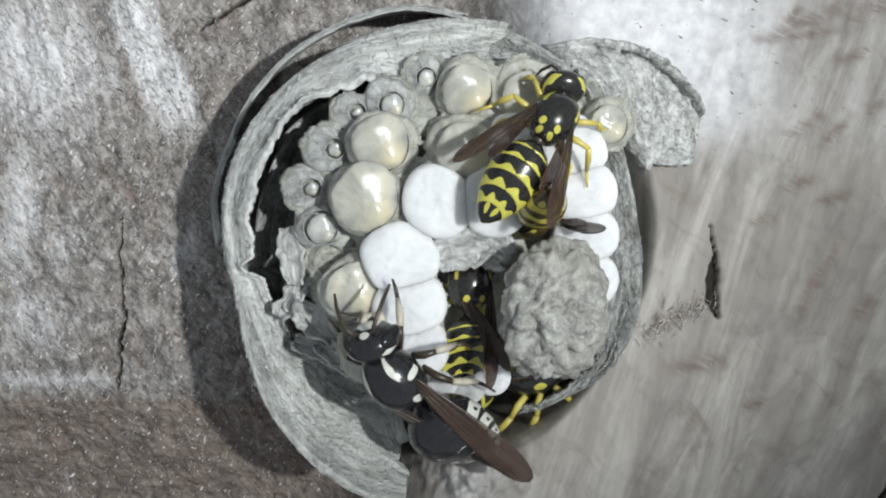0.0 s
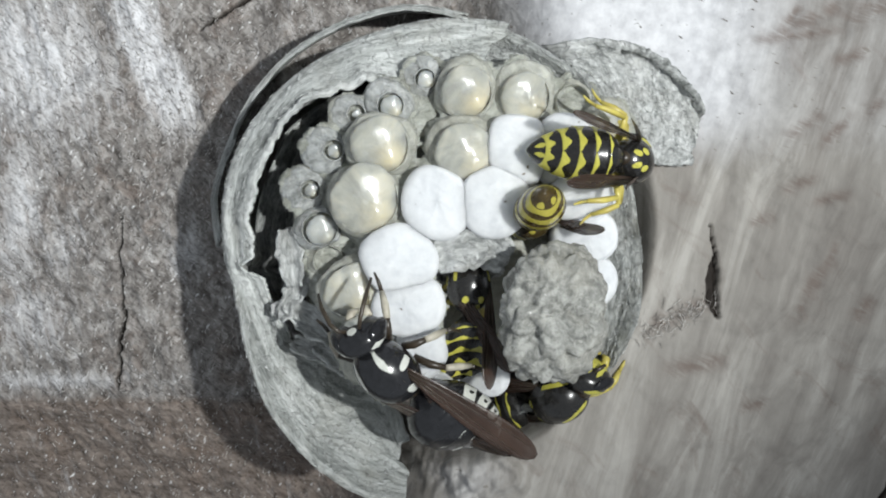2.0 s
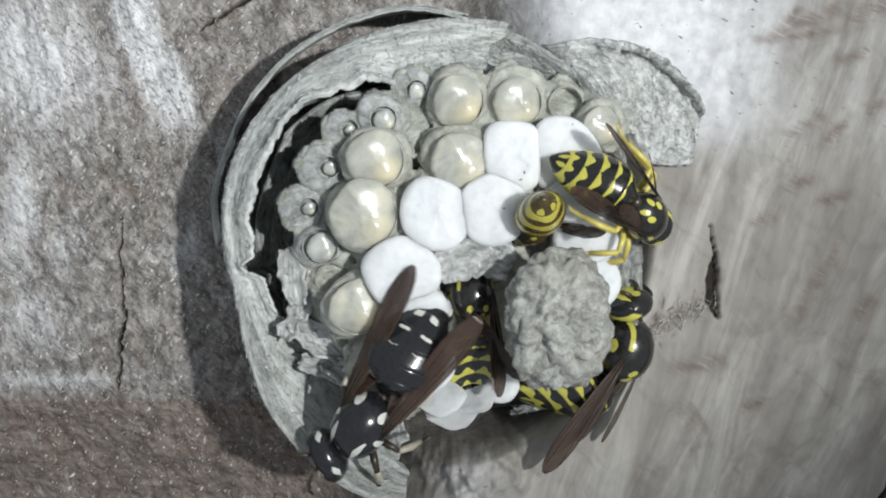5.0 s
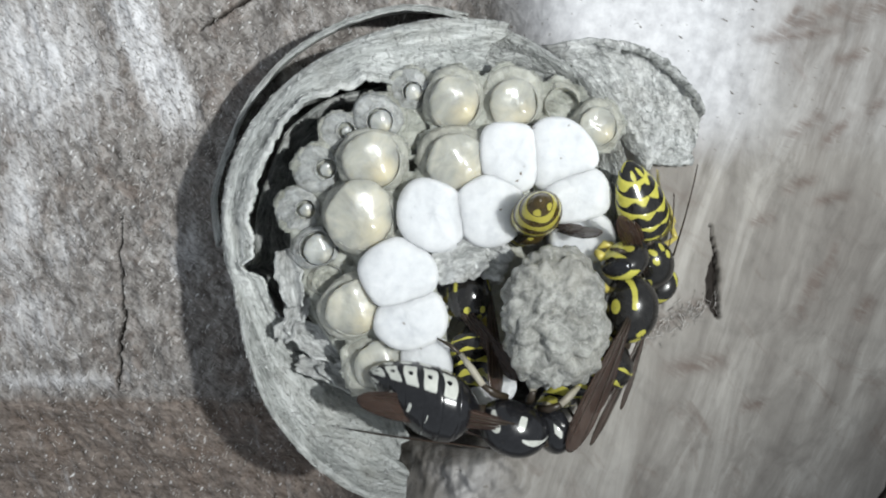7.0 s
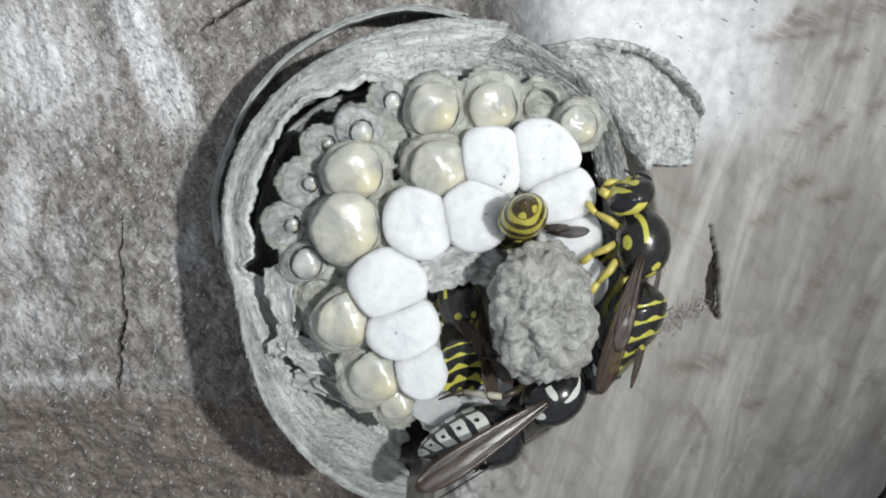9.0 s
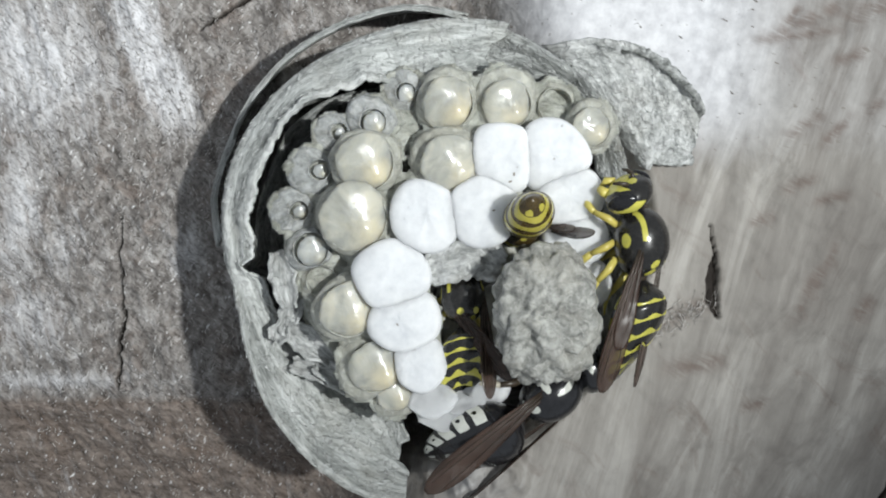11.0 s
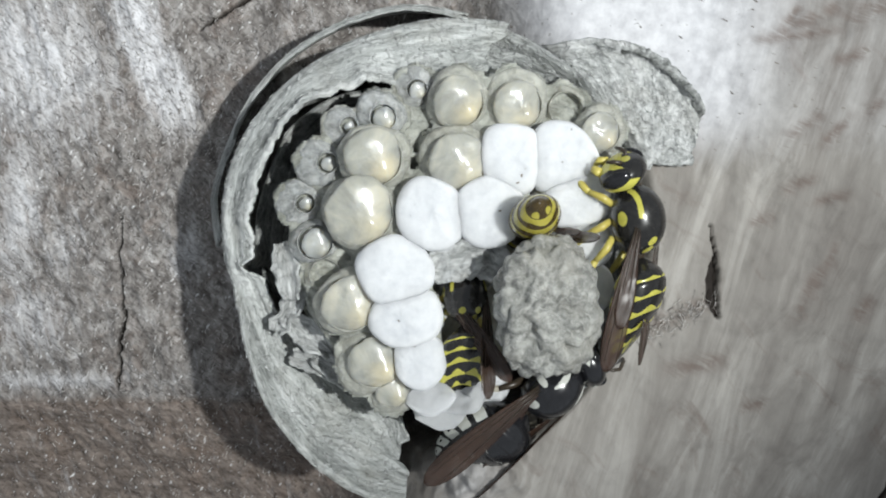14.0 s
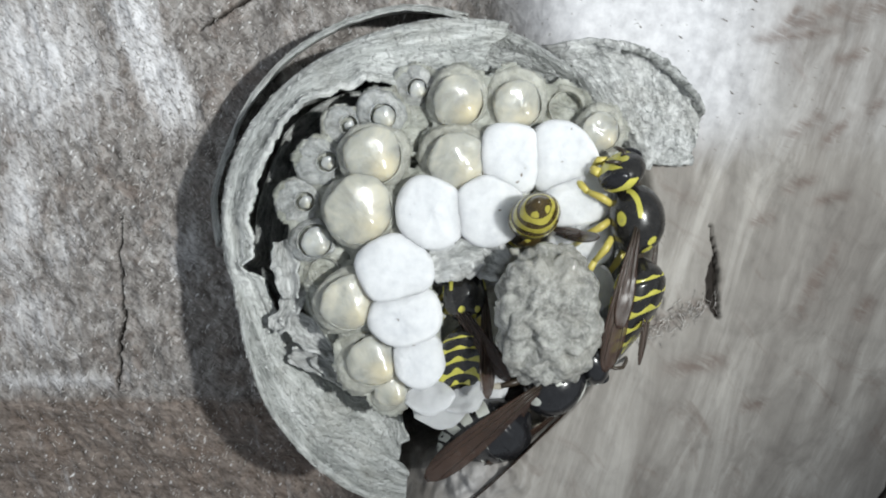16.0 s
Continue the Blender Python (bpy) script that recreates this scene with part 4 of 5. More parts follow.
def wasp(name, label, category, size, shell_material, yellow, bend=0.5, wings=((-10, 4, 25), (-10, 4, 25)), wing_length=9.0, legs="walk", droop=-0.2, head_turn=0.0, head_yaw=0.0, feeler=1.0, reach_out=2.75):
    body = thing(name, label, category, W, "wasps on the nest")
    s = size
    style = (ringed_band if shell_material is AMBER_SHELL else yellow_band) if yellow else white_band
    # thorax
    v, f = blob((0, 0, 0), (2.15, 1.7, 1.65), 80, 60, 0.92)
    mark = [(thorax_mark_yellow if yellow else thorax_mark_white)((p[0] / 2.15, p[1] / 1.7, p[2] / 1.65)) for p in v]
    v = v.copy()
    v[:, 2] -= 0.12 * (v[:, 0] / 2.15) ** 2 * 1.65
    part("thorax", (v * s, f), shell_material, body, "", {"mark": mark})
    # short hair on the thorax
    rng = random.Random(len(name) + int(size * 100))
    hairs = []
    for k in range(90):
        i = rng.randrange(len(v))
        p = v[i] * s
        out = v[i] / (2.15, 1.7, 1.65) / (2.15, 1.7, 1.65)
        out = out / np.linalg.norm(out) + np.array([rng.gauss(0, 0.3) for _ in range(3)]) - (0.35, 0, 0)
        size_h = rng.uniform(0.12, 0.30) * s
        hairs.append(tube([p - out * 0.05, p + out * size_h * 0.55, p + out * size_h + (-0.1, 0, 0)], [0.014, 0.011, 0.005], 3))
    fur = part("hair", joined(*hairs), HAIR, body, "short pale hair")
    fur["kind"] = "stuff"
    # head
    v, f = blob((0, 0, 0), (0.95, 1.6, 1.45), 64, 40, 0.9)
    m = []
    for x, y, z in v / (0.95, 1.6, 1.45):
        face = 1.25 - math.hypot(y * (1.25 if yellow else 1.7), (z + 0.45) * (1.1 if yellow else 1.3)) if x > 0 else 0
        brow = 1.15 - math.hypot(y * 3.5, (z - 0.42) * 3.5) if x > 0 else 0
        face = max(face, 1.05 - abs(abs(y) - 0.48) * 5 - abs(z - 0.1) * 1.2 if x > 0.1 else 0) if yellow else face
        behind = (1.7 if yellow else 1.25) - abs(x + 0.25) * 3.2 - abs(abs(y) - 0.72) * 3.2 - (0.6 if z < -0.3 else 0)
        m.append(max(0.0, face, brow, behind))
    turn = Matrix.Rotation(radians(head_yaw), 4, "Z") @ Matrix.Translation((reach_out, 0, -0.25)) @ Matrix.Rotation(radians(head_yaw), 4, "Z") @ Matrix.Rotation(radians(head_turn), 4, "Y")
    head = part("head", (moved((v, f), turn)[0] * s, f), shell_material, body, "", {"mark": m})
    for side in (1, -1):
        e = moved(moved(blob((0, 0, 0), (0.5, 0.36, 0.95), 18, 12), Matrix.Rotation(radians(20 * side), 4, "X")), turn @ Matrix.Translation((0.28, 1.28 * side, 0.22)))
        part("eye", (e[0] * s, e[1]), EYE, head, "glossy black eye")
        pts = [turn @ Vector((0.75 + (x - 0.75) * feeler, (0.35 + (y - 0.35) * feeler) * side, 0.35 + (z - 0.35) * feeler)) for x, y, z in ((0.75, 0.35, 0.35), (1.2, 0.65, 0.75), (1.7, 0.95, 0.6), (2.3, 1.4, -0.4), (2.6, 1.7, -1.5))]
        a = tube([tuple(p * s) for p in pts], [0.11 * s, 0.12 * s, 0.13 * s, 0.13 * s, 0.08 * s])
        part("antenna", a, LEG_DARK, head, "thin black elbowed antenna")
        pts = [turn @ Vector(p) for p in ((0.55, 0.6 * side, -1.0), (0.8, 0.45 * side, -1.45), (0.7, 0.1 * side, -1.75))]
        part("mandible", tube([tuple(p * s) for p in pts], [0.3 * s, 0.26 * s, 0.1 * s]), LEG_YELLOW if yellow else LEG_WHITE, head)
    part("neck", tube([(1.7 * s, 0, -0.2 * s), ((reach_out - 0.25) * s, 0, -0.3 * s)], [0.7 * s, 0.55 * s], 12), LEG_DARK, body)
    part("waist", tube([(-1.7 * s, 0, -0.35 * s), (-2.5 * s, 0, -0.3 * s)], [0.6 * s, 0.4 * s], 12), LEG_DARK, body)
    abdomen_parts(body, shell_material, style, s, bend, (-2.25 * s, 0, -0.3 * s), droop, 1.0 if yellow else 1.2, 1.08)
    # wings
    for side, (out, lift, lean) in zip((1, -1), wings):
        w = part("forewing", wing_shape(wing_length * s, (1.45 if yellow else 1.75) * s, 0.06, 0.01 * side, side), WING, body, "folded smoky brown wing")
        w.matrix_basis = wing_pose(s, side, out, lift, lean)
        for q, (a, b) in enumerate(((0.42, 0.40), (0.12, 0.22), (-0.25, -0.3))):
            line = [(-wing_length * s * t, 1.45 * s * ((a + (b - a) * t) * (0.25 + 0.75 * min(1, t * 1.4))), 0.25 * math.sin(t * 2.2) + 0.05) for t in (0.02, 0.2, 0.4, 0.6, 0.8, 0.93)]
            part("vein", tube(line, [0.06 * s, 0.045 * s, 0.03 * s, 0.025 * s, 0.02 * s, 0.015 * s], 6), LEG_DARK, w)
        h = part("hindwing", wing_shape(wing_length * 0.62 * s, 1.1 * s, 0.05, 0.0, side + 3), WING, body, "short smoky hindwing")
        h.matrix_basis = wing_pose(s, side, out * 1.2, lift + 3, lean * 1.1, True)
    # legs
    stance = {
        "walk": [((1.1, 1.1, -1.1), (2.3, 2.9, -0.9), (3.0, 3.4, -2.6), (4.0, 3.9, -3.2)), ((0.1, 1.2, -1.3), (0.0, 3.3, -0.7), (-0.5, 4.2, -2.6), (-1.3, 5.0, -3.2)), ((-0.9, 1.1, -1.3), (-2.2, 2.9, -0.5), (-3.9, 3.4, -2.4), (-5.6, 3.8, -3.0))],
        "close": [((1.1, 1.1, -1.1), (2.2, 2.1, -1.1), (3.1, 2.3, -2.6), (4.1, 2.6, -3.2)), ((0.1, 1.2, -1.3), (-0.4, 2.6, -1.2), (-1.4, 3.0, -2.7), (-2.3, 3.4, -3.2)), ((-0.9, 1.1, -1.3), (-2.5, 2.2, -0.9), (-4.2, 2.4, -2.5), (-5.8, 2.5, -3.1))],
        "tucked": [((1.1, 1.0, -1.1), (2.0, 1.7, -2.2), (2.8, 1.3, -3.2), (3.4, 1.0, -3.6)), ((0.1, 1.1, -1.3), (-0.5, 2.0, -2.4), (-1.2, 1.7, -3.6), (-1.8, 1.4, -4.2)), ((-0.9, 1.0, -1.3), (-2.2, 1.8, -2.2), (-3.6, 1.7, -3.4), (-4.9, 1.6, -3.8))],
        "folded": [((1.1, 0.9, -1.0), (2.2, 1.0, -1.6), (3.2, 0.7, -1.7), (4.2, 0.5, -1.6)), ((0.3, 1.0, -1.2), (1.3, 1.3, -1.7), (2.3, 1.2, -1.9), (3.3, 1.0, -1.9)), ((-0.6, 1.0, -1.2), (0.4, 1.4, -1.7), (1.4, 1.5, -2.0), (2.4, 1.4, -2.1))],
    }[legs]
    for side in (1, -1):
        for a, b, c, d in stance:
            a, b, c, d = (np.array((p[0], p[1] * side, p[2])) * s for p in (a, b, c, d))
            mid = (a + b) / 2 + (0, 0, 0.15 * s)
            leg = part("leg", tube([a, mid, b], [0.22 * s, 0.25 * s, 0.17 * s], 10), LEG_YELLOW if yellow else LEG_DARK, body, "slender yellow leg" if yellow else "dark thigh with a pale shin")
            part("shin", tube([b, (b + c) / 2 + (0, 0.06 * side * s, 0.05), c], [0.2 * s, 0.24 * s, 0.15 * s], 9), LEG_YELLOW if yellow else LEG_WHITE, leg)
            e = (c + d) / 2 + (0, 0, -0.1 * s)
            part("foot", tube([c, e, d], [0.13 * s, 0.12 * s, 0.06 * s], 7), LEG_YELLOW if yellow else LEG_DARK, leg)
    return body


walker = wasp("yellow_wasp", "black and yellow wasp walking over the capped cells", "wasp", 1.14, YELLOW_SHELL, True, 0.3, ((-7, -3, 35), (-7, -3, 35)), 8.2, "walk", 0.05, head_yaw=14, head_turn=25)
feeder = wasp("yellow_wasp", "black and yellow wasp head down in a cell, tail outwards", "wasp", 1.07, AMBER_SHELL, True, 0.35, ((-20, 26, 15), (6, 0, 40)), 6.8, "folded")
sitter = wasp("yellow_wasp", "black and yellow wasp lying in the gap beside the pulp knob", "wasp", 1.14, YELLOW_SHELL, True, 0.8, ((34, 4, 30), (4, 4, 20)), 7.8, "tucked", 0.1)
climber = wasp("yellow_wasp", "black and yellow wasp climbing along the nest rim by the wood", "wasp", 1.40, YELLOW_SHELL, True, 0.55, ((-11, -15, 40), (15, -9, 10)), 9.0, "tucked", 0.05, head_turn=5, head_yaw=16, feeler=0.3, reach_out=3.1)
hornet = wasp("black_wasp", "large black wasp with white bands and brown wings", "wasp", 1.42, WHITE_SHELL, False, 0.42, ((16, -6, 15), (6, -3, 20)), 9.5, "close", 0.0, head_yaw=-11)


# how the walking wasp spreads and folds its wings: seconds and the wing's turns
WING_FOLDS = ((0.0, (-17, 2, 30)), (0.8, (-16, 2, 30)), (1.1, (-12, -6, 45)), (1.5, (-6, -30, 40)), (4.2, (-6, -30, 40)), (6.3, (-16, -4, 35)), (6.8, (-18, 2, 40)), (7.3, (-10, 8, 30)), (8.0, (8, 4, 30)), (16.0, (8, 4, 30)))


# the climbing wasp's right and left wings: close to its body in the gap, then spread
CLIMB_RIGHT = ((0.0, (15, -9, 10)), (2.6, (17, -10, 10)), (4.0, (36, -14, 10)), (6.5, (34, -14, 10)), (7.3, (17, -11, 10)), (16.0, (15, -9, 10)))
CLIMB_FOLDS = ((0.0, (-4, -12, 25)), (4.0, (-16, -14, 35)), (6.5, (-17, -14, 38)), (7.2, (-12, -15, 40)), (16.0, (-11, -15, 40)))

# the black wasp's wings: seconds, the turns of the left one and of the right one
HORNET_FOLDS = (
    (0.0, (20, -3, 20), (-8, 3, 25)), (1.6, (20, -3, 20), (-8, 3, 25)), (2.8, (7, -5, 20), (-9, 3, 25)), (3.6, (7, -5, 20), (-9, 3, 25)), (4.2, (4, -2, 15), (0, 2, 25)), (5.4, (-2, 2, 20), (-14, 0, 25)),
    (6.3, (0, 5, 15), (-8, -2, 30)), (6.8, (16, 3, 25), (-28, -2, 30)), (7.3, (16, 0, 40), (-15, -2, 30)), (8.0, (14, -2, 40), (0, 0, 25)), (8.45, (-12, 5, 60), (10, 2, 25)), (9.2, (-12, 5, 58), (12, 2, 25)),
    (11.3, (0, 5, 35), (-4, 2, 50)), (13.0, (-4, 4, 35), (-2, 2, 55)), (16.0, (-4, 3, 38), (0, 2, 58)),
)


# how the black wasp's abdomen and head turn against its thorax: seconds, its roll, the abdomen's turn and the head's
HORNET_TURNS = (
    (0.0, -28, 0, 0), (3.6, -26, 0, 0), (4.0, 5, 0, -32), (4.2, 5, 0, -30), (5.0, 10, 10, 0), (5.6, 10, 0, 25), (6.3, 6, -10, 58), (6.8, 38, 10, 62), (7.1, 52, 12, 62),
    (7.5, 62, 14, 46), (8.0, 66, 6, 26), (8.5, 52, 2, 10), (9.0, 52, -2, 0), (11.3, 40, -2, 0), (12.5, 34, -2, 0), (16.0, 30, -4, 0),
)
# the same for the climbing wasp, whose abdomen curls round the pulp knob at first
CLIMBER_TURNS = ((0.0, -55, 0, 0), (1.5, -50, 0, 0), (2.2, 30, -10, 0), (3.2, 48, -28, 0), (4.0, 50, -52, 0), (6.3, 52, -48, 0), (6.8, 52, -38, 0), (7.4, 52, -14, 0), (8.2, 52, 0, 0), (16.0, 52, 0, 0))


def bending(body, size, rows):
    """Turn a wasp's abdomen and head against its thorax, about the line of sight on the wall."""
    for o in [w for w in body.children if w.name.split(".")[0] in ("abdomen", "head")]:
        tail = o.name.startswith("abdomen")
        pivot = o.location.copy() if tail else Vector((1.9 * size * MM, 0, 0))
        home = Matrix.Identity(4) if tail else Matrix.Translation(-pivot)
        keys = []
        for t, roll, belly, head in rows:
            axis = Vector((0, math.sin(radians(roll)), math.cos(radians(roll))))
            keys.append((t, Matrix.Translation(pivot) @ Matrix.Rotation(radians(belly if tail else head), 4, axis) @ home))
        walk(o, keys)


def gait(body, spans):
    """Legs swing to and fro in turn while their wasp walks."""
    legs = sorted((w for w in body.children if w.name.startswith("leg")), key=lambda w: w.name)
    for k, leg in enumerate(legs):
        phase = 1 if k % 2 == (k // 3) % 2 else -1
        rows = [(0.0, Matrix.Identity(4))]
        for start, end in spans:
            count = max(2, int((end - start) / 0.16))
            for i in range(count + 1):
                swing = 0.0 if i in (0, count) else 11.0 * phase * (1 if i % 2 else -1)
                rows.append((max(0.05, start) + (end - max(0.05, start)) * i / count, Matrix.Rotation(radians(swing), 4, "Z")))
        rows.append((16.0, Matrix.Identity(4)))
        walk(leg, rows)


def motions():
    gait(walker, ((0.7, 1.4), (2.5, 3.5), (4.4, 7.4)))
    gait(hornet, ((0.1, 0.7), (3.5, 8.6), (9.4, 11.2)))
    gait(climber, ((1.5, 4.2), (5.9, 7.9), (12.2, 13.5)))
    bending(hornet, 1.42, HORNET_TURNS)
    bending(climber, 1.40, CLIMBER_TURNS)
    walk(comb, [
        (0.0, spot(9.22, -4.93, 20, -1.21)),
        (0.5, spot(9.24, -4.85, 20, -0.82)),
        (1, spot(9.18, -4.88, 20, -1.07)),
        (1.5, spot(9.18, -4.82, 20, -0.85)),
        (2, spot(9.13, -5.03, 20, -1.17)),
        (2.5, spot(9.2, -5.09, 20, -1.91)),
        (3, spot(9.31, -5.1, 20, -1.6)),
        (3.5, spot(9.53, -5.24, 20, -1.29)),
        (4, spot(9.57, -5.19, 20, 3.61)),
        (6.5, spot(9.53, -5.63, 20, 0.03)),
        (7, spot(9.3, -5.43, 20, 2.51)),
        (7.5, spot(8.95, -5.51, 20, 4.58)),
        (8, spot(8.82, -5.4, 20, 3.45)),
        (8.5, spot(8.68, -5.56, 20, 2.97)),
        (9, spot(8.58, -5.53, 20, 5.78)),
        (11.5, spot(8.78, -5.48, 20, 2.2)),
        (12, spot(8.76, -5.55, 20, 1.74)),
        (12.5, spot(8.58, -5.68, 20, -0.33)),
        (13, spot(8.63, -5.76, 20, -1.04)),
        (13.5, spot(8.85, -5.8, 20, 0.61)),
        (14, spot(8.9, -5.71, 20, 0.22)),
        (14.5, spot(8.89, -5.72, 20, 0.12)),
        (15, spot(8.88, -5.69, 20, 0.04)),
        (15.5, spot(8.75, -5.72, 20, -0.15)),
        (16, spot(8.84, -5.66, 20, 0)),
    ])
    walk(knob, [
        (0.0, spot(9.06, -4.98, 23, -6.17)),
        (0.5, spot(9.06, -5.04, 23, -5.79)),
        (1, spot(9.06, -5.04, 23, -5.79)),
        (1.5, spot(9.03, -4.94, 23, -6)),
        (2, spot(8.95, -5.33, 23, -6.15)),
        (2.5, spot(9.05, -5.33, 23, -5.66)),
        (3, spot(9.14, -5.31, 23, -4.94)),
        (3.5, spot(9.32, -4.77, 23, -2.5)),
        (4, spot(9.31, -5.61, 23, 0.29)),
        (6.5, spot(9.44, -5.87, 23, -0.76)),
        (7, spot(9.11, -5.71, 23, 2.32)),
        (7.5, spot(8.66, -5.79, 23, 3.9)),
        (8, spot(8.58, -5.71, 23, 2.51)),
        (8.5, spot(8.28, -5.27, 23, 2.76)),
        (9, spot(8.12, -5.29, 23, 5.89)),
        (11.5, spot(8.45, -5.41, 23, 2.19)),
        (12, spot(8.35, -4.93, 23, 2.61)),
        (12.5, spot(8.2, -4.6, 23, 2.54)),
        (13, spot(8.24, -4.6, 23, 1.54)),
        (13.5, spot(8.38, -4.88, 23, 2.15)),
        (14, spot(8.47, -4.81, 23, 1.99)),
        (14.5, spot(8.52, -5.08, 23, 1.29)),
        (15, spot(8.56, -5.28, 23, 0.5)),
        (15.5, spot(8.48, -5.54, 23, 0)),
        (16, spot(8.55, -5.47, 23, 0)),
    ])
    walk(feeder, [
        (0.0, spot(7.85, 2.71, 16, -101.21, -80, -35)),
        (0.5, spot(7.82, 2.78, 16, -100.82, -80, -35)),
        (1, spot(7.80, 2.75, 16, -101.07, -80, -35)),
        (1.5, spot(7.77, 2.81, 16, -100.85, -80, -35)),
        (2, spot(7.75, 2.61, 16, -101.17, -80, -35)),
        (2.5, spot(7.91, 2.55, 16, -101.91, -80, -35)),
        (3, spot(7.98, 2.53, 16, -101.6, -80, -35)),
        (3.5, spot(8.18, 2.39, 16, -101.29, -80, -35)),
        (4, spot(7.69, 2.28, 16, -96.39, -80, -35)),
        (6.5, spot(8.03, 1.93, 16, -99.97, -80, -35)),
        (7, spot(7.52, 2.06, 16, -97.49, -80, -35)),
        (7.5, spot(6.92, 1.91, 16, -95.42, -80, -35)),
        (8, spot(6.92, 2.06, 16, -96.55, -80, -35)),
        (8.5, spot(6.83, 1.91, 16, -97.03, -80, -35)),
        (9, spot(6.41, 1.84, 16, -94.22, -80, -35)),
        (11.5, spot(7.01, 2.03, 16, -97.8, -80, -35)),
        (12, spot(7.04, 1.97, 16, -98.26, -80, -35)),
        (12.5, spot(7.07, 1.90, 16, -100.33, -80, -35)),
        (13, spot(7.22, 1.84, 16, -101.04, -80, -35)),
        (13.5, spot(7.27, 1.75, 16, -99.39, -80, -35)),
        (14, spot(7.36, 1.84, 16, -99.78, -80, -35)),
        (14.5, spot(7.36, 1.84, 16, -99.88, -80, -35)),
        (15, spot(7.35, 1.87, 16, -99.96, -80, -35)),
        (15.5, spot(7.25, 1.85, 16, -100.15, -80, -35)),
        (16, spot(7.32, 1.91, 16, -100, -80, -35)),
    ])
    walk(sitter, [
        (0.0, spot(2.34, -2.98, 17, 90.79, -8, 15)),
        (0.5, spot(2.35, -2.95, 17, 91.18, -8, 15)),
        (1, spot(2.30, -2.95, 17, 90.93, -8, 15)),
        (1.5, spot(2.29, -2.92, 17, 91.15, -8, 15)),
        (2, spot(2.24, -3.09, 17, 90.83, -8, 15)),
        (2.5, spot(2.35, -3.07, 17, 90.09, -8, 15)),
        (3, spot(2.46, -3.12, 17, 90.40, -8, 15)),
        (3.5, spot(2.67, -3.30, 17, 90.71, -8, 15)),
        (4, spot(2.55, -3.86, 17, 95.61, -8, 15)),
        (6.5, spot(2.63, -3.88, 17, 92.03, -8, 15)),
        (7, spot(2.30, -3.98, 17, 94.51, -8, 15)),
        (7.5, spot(1.87, -4.31, 17, 96.58, -8, 15)),
        (8, spot(1.77, -4.06, 17, 95.45, -8, 15)),
        (8.5, spot(1.64, -4.17, 17, 94.97, -8, 15)),
        (9, spot(1.46, -4.49, 17, 97.78, -8, 15)),
        (11.5, spot(1.76, -3.98, 17, 94.20, -8, 15)),
        (12, spot(1.75, -4.00, 17, 93.74, -8, 15)),
        (12.5, spot(1.64, -3.88, 17, 91.67, -8, 15)),
        (13, spot(1.72, -3.88, 17, 90.96, -8, 15)),
        (13.5, spot(1.89, -4.12, 17, 92.61, -8, 15)),
        (14, spot(1.96, -3.98, 17, 92.22, -8, 15)),
        (14.5, spot(1.95, -3.98, 17, 92.12, -8, 15)),
        (15, spot(1.94, -3.94, 17, 92.04, -8, 15)),
        (15.5, spot(1.81, -3.94, 17, 91.85, -8, 15)),
        (16, spot(1.90, -3.90, 17, 92.00, -8, 15)),
    ])
    walk(walker, [
        (0.0, spot(9.1, 10.7, 22.5, 55, -22, 0)),
        (0.4, spot(9.25, 10.7, 22.5, 55, -22, 0)),
        (0.8, spot(9.6, 10.3, 22.5, 50, -22, 0)),
        (1, spot(12.92, 8.41, 22.5, 8, -26, 0)),
        (1.2, spot(13.6, 8.28, 21.5, 3, -34, 0)),
        (1.6, spot(15.8, 8.0, 19.6, -2, -66, 0)),
        (2, spot(15.9, 7.4, 20, -5, -73, 0)),
        (2.5, spot(16.0, 7.1, 20, -8, -75, 0)),
        (3, spot(17.1, 3.5, 19.8, -34, -76, 0)),
        (3.5, spot(17.4, 2.4, 19.8, -33, -76, 0)),
        (4.2, spot(17.1, 2.8, 19.6, -27, -74, 0)),
        (6.3, spot(17.5, 1.73, 19, -64, -18, -32)),
        (6.6, spot(17.79, 0.63, 18.5, -70, -25, -32)),
        (7, spot(18.62, -1.36, 15, -76, -38, -28)),
        (7.4, spot(18.6, -2.4, 9, -82, -50, 5)),
        (7.6, spot(18.2, -2.6, 6, -85, -54, 10)),
        (8, spot(18.0, -2.7, 5, -85, -58, 10)),
        (8.5, spot(17.8, -2.8, 4.5, -85, -60, 10)),
        (9.2, spot(17.7, -2.86, 4, -85, -60, 10)),
        (16, spot(17.58, -3, 3, -85, -60, 10)),
    ])
    # its abdomen stays level while the front of the body bends over the rim
    for belly in [w for w in walker.children if w.name.startswith("abdomen")]:
        walk(belly, [(t, Matrix.Translation(belly.location) @ Matrix.Rotation(radians(a), 4, "Y")) for t, a in ((0.0, -4), (0.8, -4), (1.2, -16), (1.6, -58), (2.0, -66), (2.5, -68), (3.0, -69), (4.2, -67), (6.3, -10), (7.0, 0), (16.0, 0))])
    for wing in [w for w in walker.children if w.name.startswith("forewing")]:
        side = 1 if wing.location.y > 0 else -1
        walk(wing, [(t, wing_pose(1.14, side, *turn)) for t, turn in WING_FOLDS])
    for wing in [w for w in hornet.children if w.name.startswith("forewing")]:
        side = 1 if wing.location.y > 0 else -1
        walk(wing, [(t, wing_pose(1.42, side, *(left if side > 0 else right))) for t, left, right in HORNET_FOLDS])
    for wing in [w for w in climber.children if w.name.startswith("forewing")]:
        side = 1 if wing.location.y > 0 else -1
        walk(wing, [(t, wing_pose(1.40, side, *turn)) for t, turn in (CLIMB_FOLDS if side > 0 else CLIMB_RIGHT)])
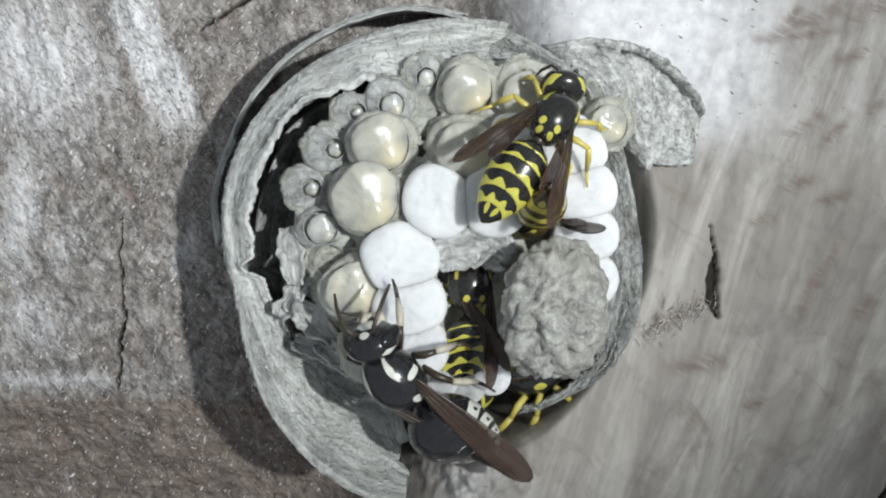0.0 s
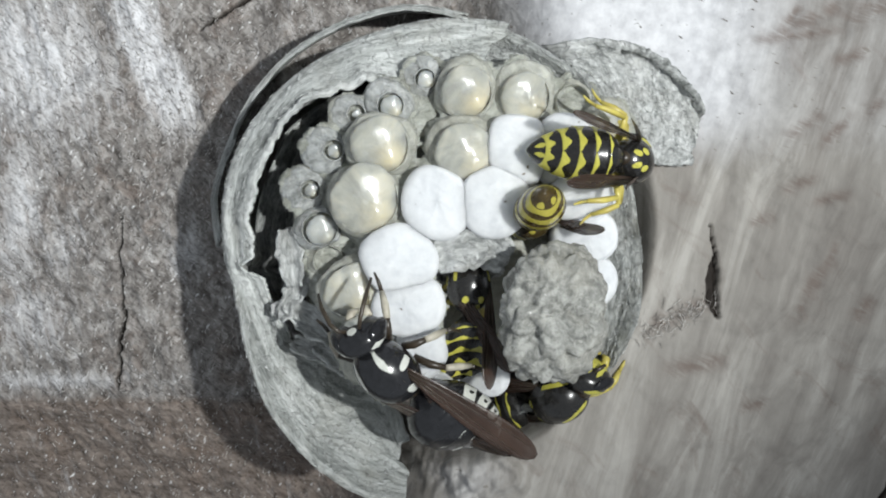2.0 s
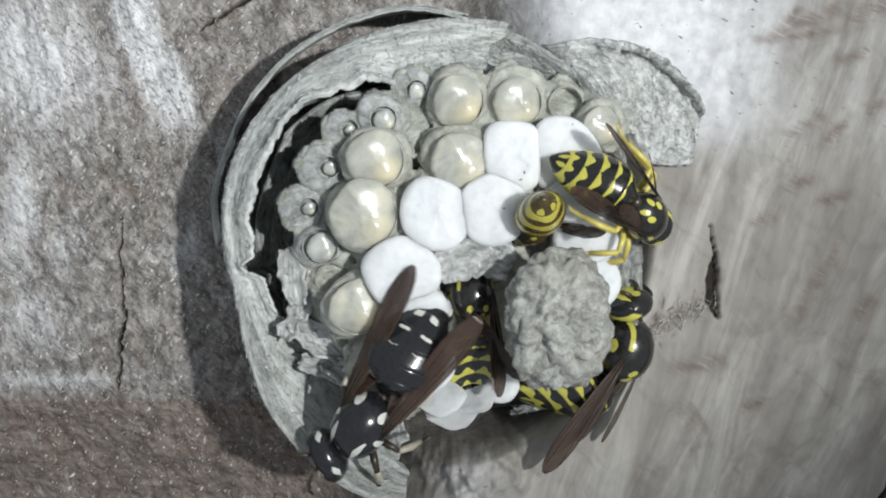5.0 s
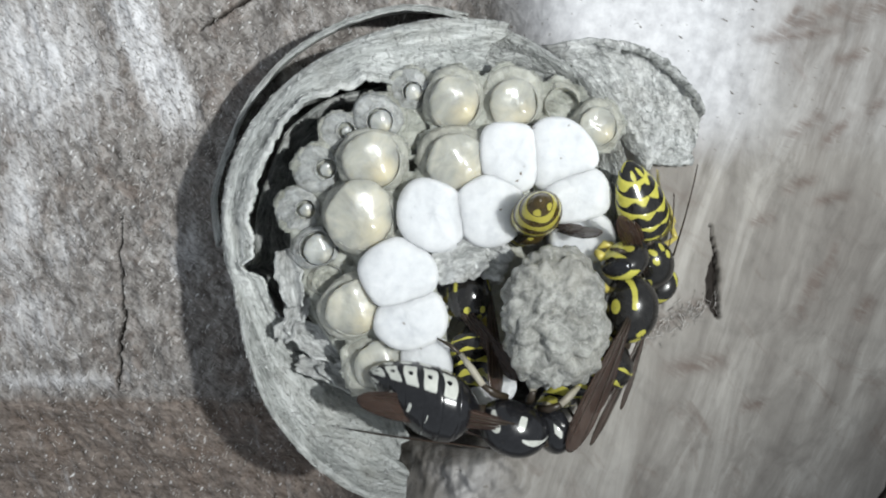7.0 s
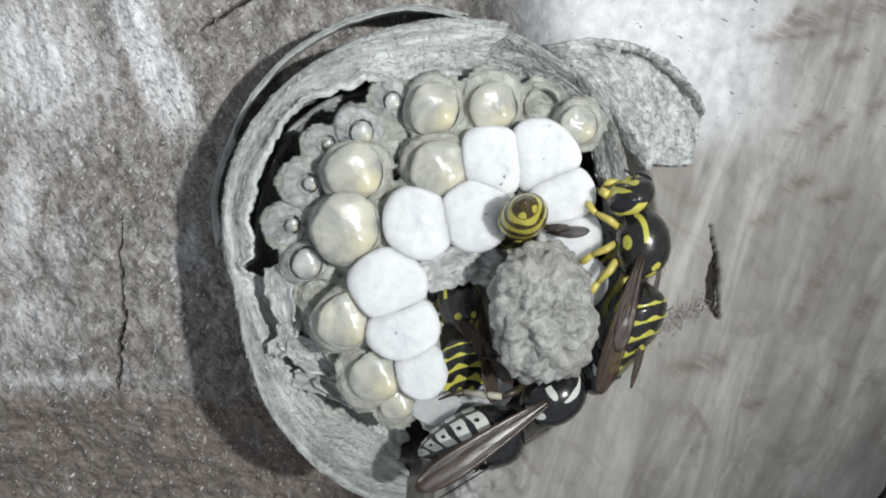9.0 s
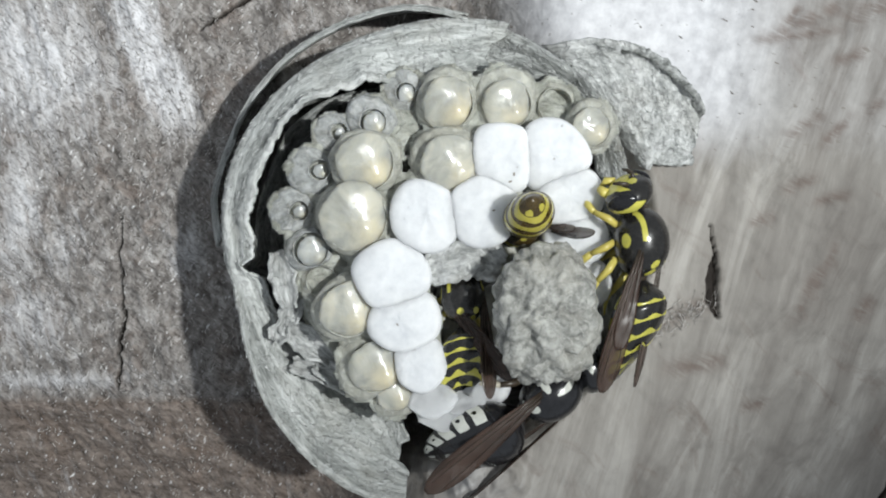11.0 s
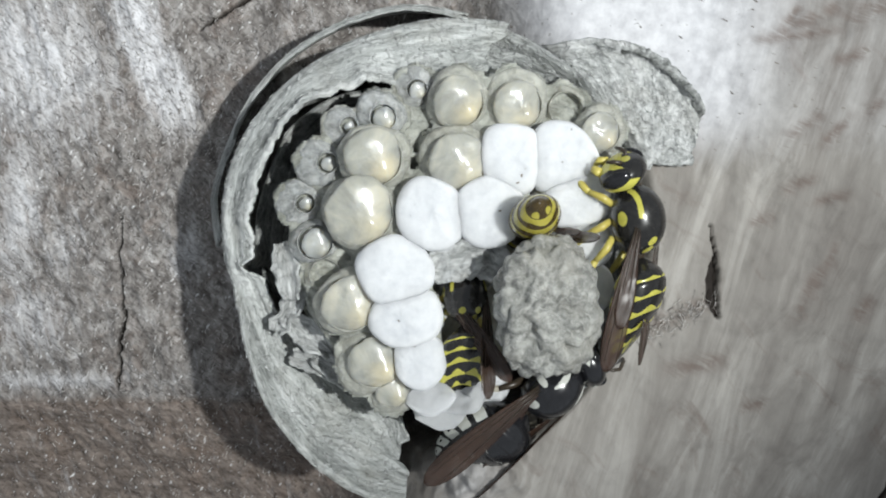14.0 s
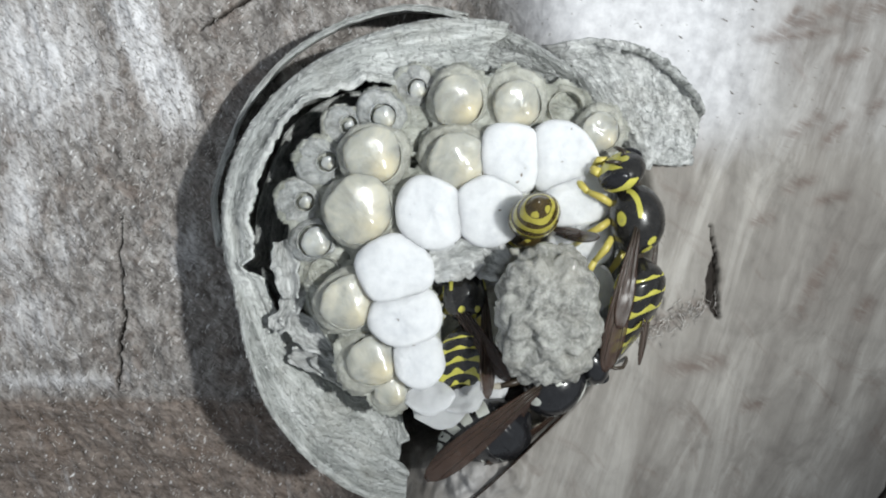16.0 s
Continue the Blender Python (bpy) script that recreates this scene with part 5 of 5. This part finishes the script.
    walk(climber, [
        (0.0, spot(8.4, -11.2, 10.0, 14, 4, -55)),
        (1.5, spot(8.6, -11.4, 10.2, 16, 6, -50)),
        (1.85, spot(10.4, -13.7, 11.5, 25, 42, 10)),
        (2.2, spot(10.7, -13.6, 12, 29, 44, 5)),
        (2.4, spot(11.6, -13.1, 11.4, 34, 26, 25)),
        (2.6, spot(12.41, -12.67, 10.5, 38, 15, 40)),
        (3.2, spot(13.39, -11.98, 11, 48, 8, 48)),
        (3.6, spot(14.23, -11.35, 11, 58, 5, 50)),
        (4, spot(16.24, -10.36, 11.5, 70, 3, 50)),
        (4.2, spot(16.98, -9.68, 12, 74, 3, 50)),
        (6.3, spot(15.99, -8.49, 16, 78, 5, 52)),
        (6.6, spot(16.02, -7.42, 17, 80, 5, 52)),
        (7, spot(16.06, -5.11, 18.7, 86, 5, 52)),
        (7.5, spot(16.35, -1.77, 19.5, 92, 5, 52)),
        (8, spot(16.7, -1.5, 19.5, 93, 5, 52)),
        (8.5, spot(16.75, -1.1, 19.5, 93, 5, 52)),
        (9, spot(16.93, 0.45, 19.5, 93, 5, 52)),
        (9.2, spot(16.93, 0.62, 19.5, 93, 5, 52)),
        (11.3, spot(16.83, 0.62, 19.5, 94, 5, 52)),
        (12.5, spot(16.93, -0.33, 19.5, 93, 5, 52)),
        (13, spot(16.83, 0.14, 19.5, 93, 5, 52)),
        (13.4, spot(16.7, 2.3, 19.5, 95, 5, 52)),
        (14.5, spot(16.45, 2.53, 19.5, 97, 5, 52)),
        (16, spot(16.45, 2.53, 19.5, 97, 5, 52)),
    ])
    walk(hornet, [
        (0.0, spot(-4.0, -10.7, 22, 132, 20, -28)),
        (0.4, spot(-4.5, -9.8, 22, 138, 20, -28)),
        (0.8, spot(-4.5, -10.0, 22, 138, 20, -28)),
        (1.5, spot(-4.5, -10.1, 22, 138, 20, -28)),
        (2.5, spot(-4.7, -10.1, 22, 140, 19, -28)),
        (3.2, spot(-5.0, -10.2, 22, 144, 16, -28)),
        (3.6, spot(-5.4, -10.8, 22, 150, 8, -28)),
        (4, spot(-6.2, -13.4, 22, 165, 0, 5)),
        (4.2, spot(-7.2, -13.2, 22, 168, 0, 5)),
        (5, spot(-6.92, -14.9, 19.5, 232, -5, 10)),
        (5.6, spot(-2.6, -16.6, 19, 278, -12, 8)),
        (6.3, spot(-0.3, -15.1, 20.5, 302, -10, 6)),
        (6.6, spot(3.0, -15.3, 20.5, 314, -8, 24)),
        (6.8, spot(5.2, -15.2, 20, 326, -8, 38)),
        (7.1, spot(6.0, -15.2, 19.5, 344, -6, 52)),
        (7.5, spot(6.4, -15.0, 19, -4, -3, 62)),
        (8, spot(7.6, -14.6, 19, 20, 0, 66)),
        (8.5, spot(8.7, -13.4, 18.5, 33, 2, 52)),
        (9, spot(9.6, -12.7, 18.2, 36, 2, 52)),
        (9.2, spot(9.7, -12.6, 18, 36, 2, 50)),
        (11.3, spot(9.7, -12.9, 14.5, 38, 5, 40)),
        (12.5, spot(9.7, -12.8, 14, 42, 8, 34)),
        (14, spot(9.9, -12.6, 14, 42, 8, 32)),
        (16, spot(10.1, -12.4, 14, 42, 8, 30)),
    ])


motions()
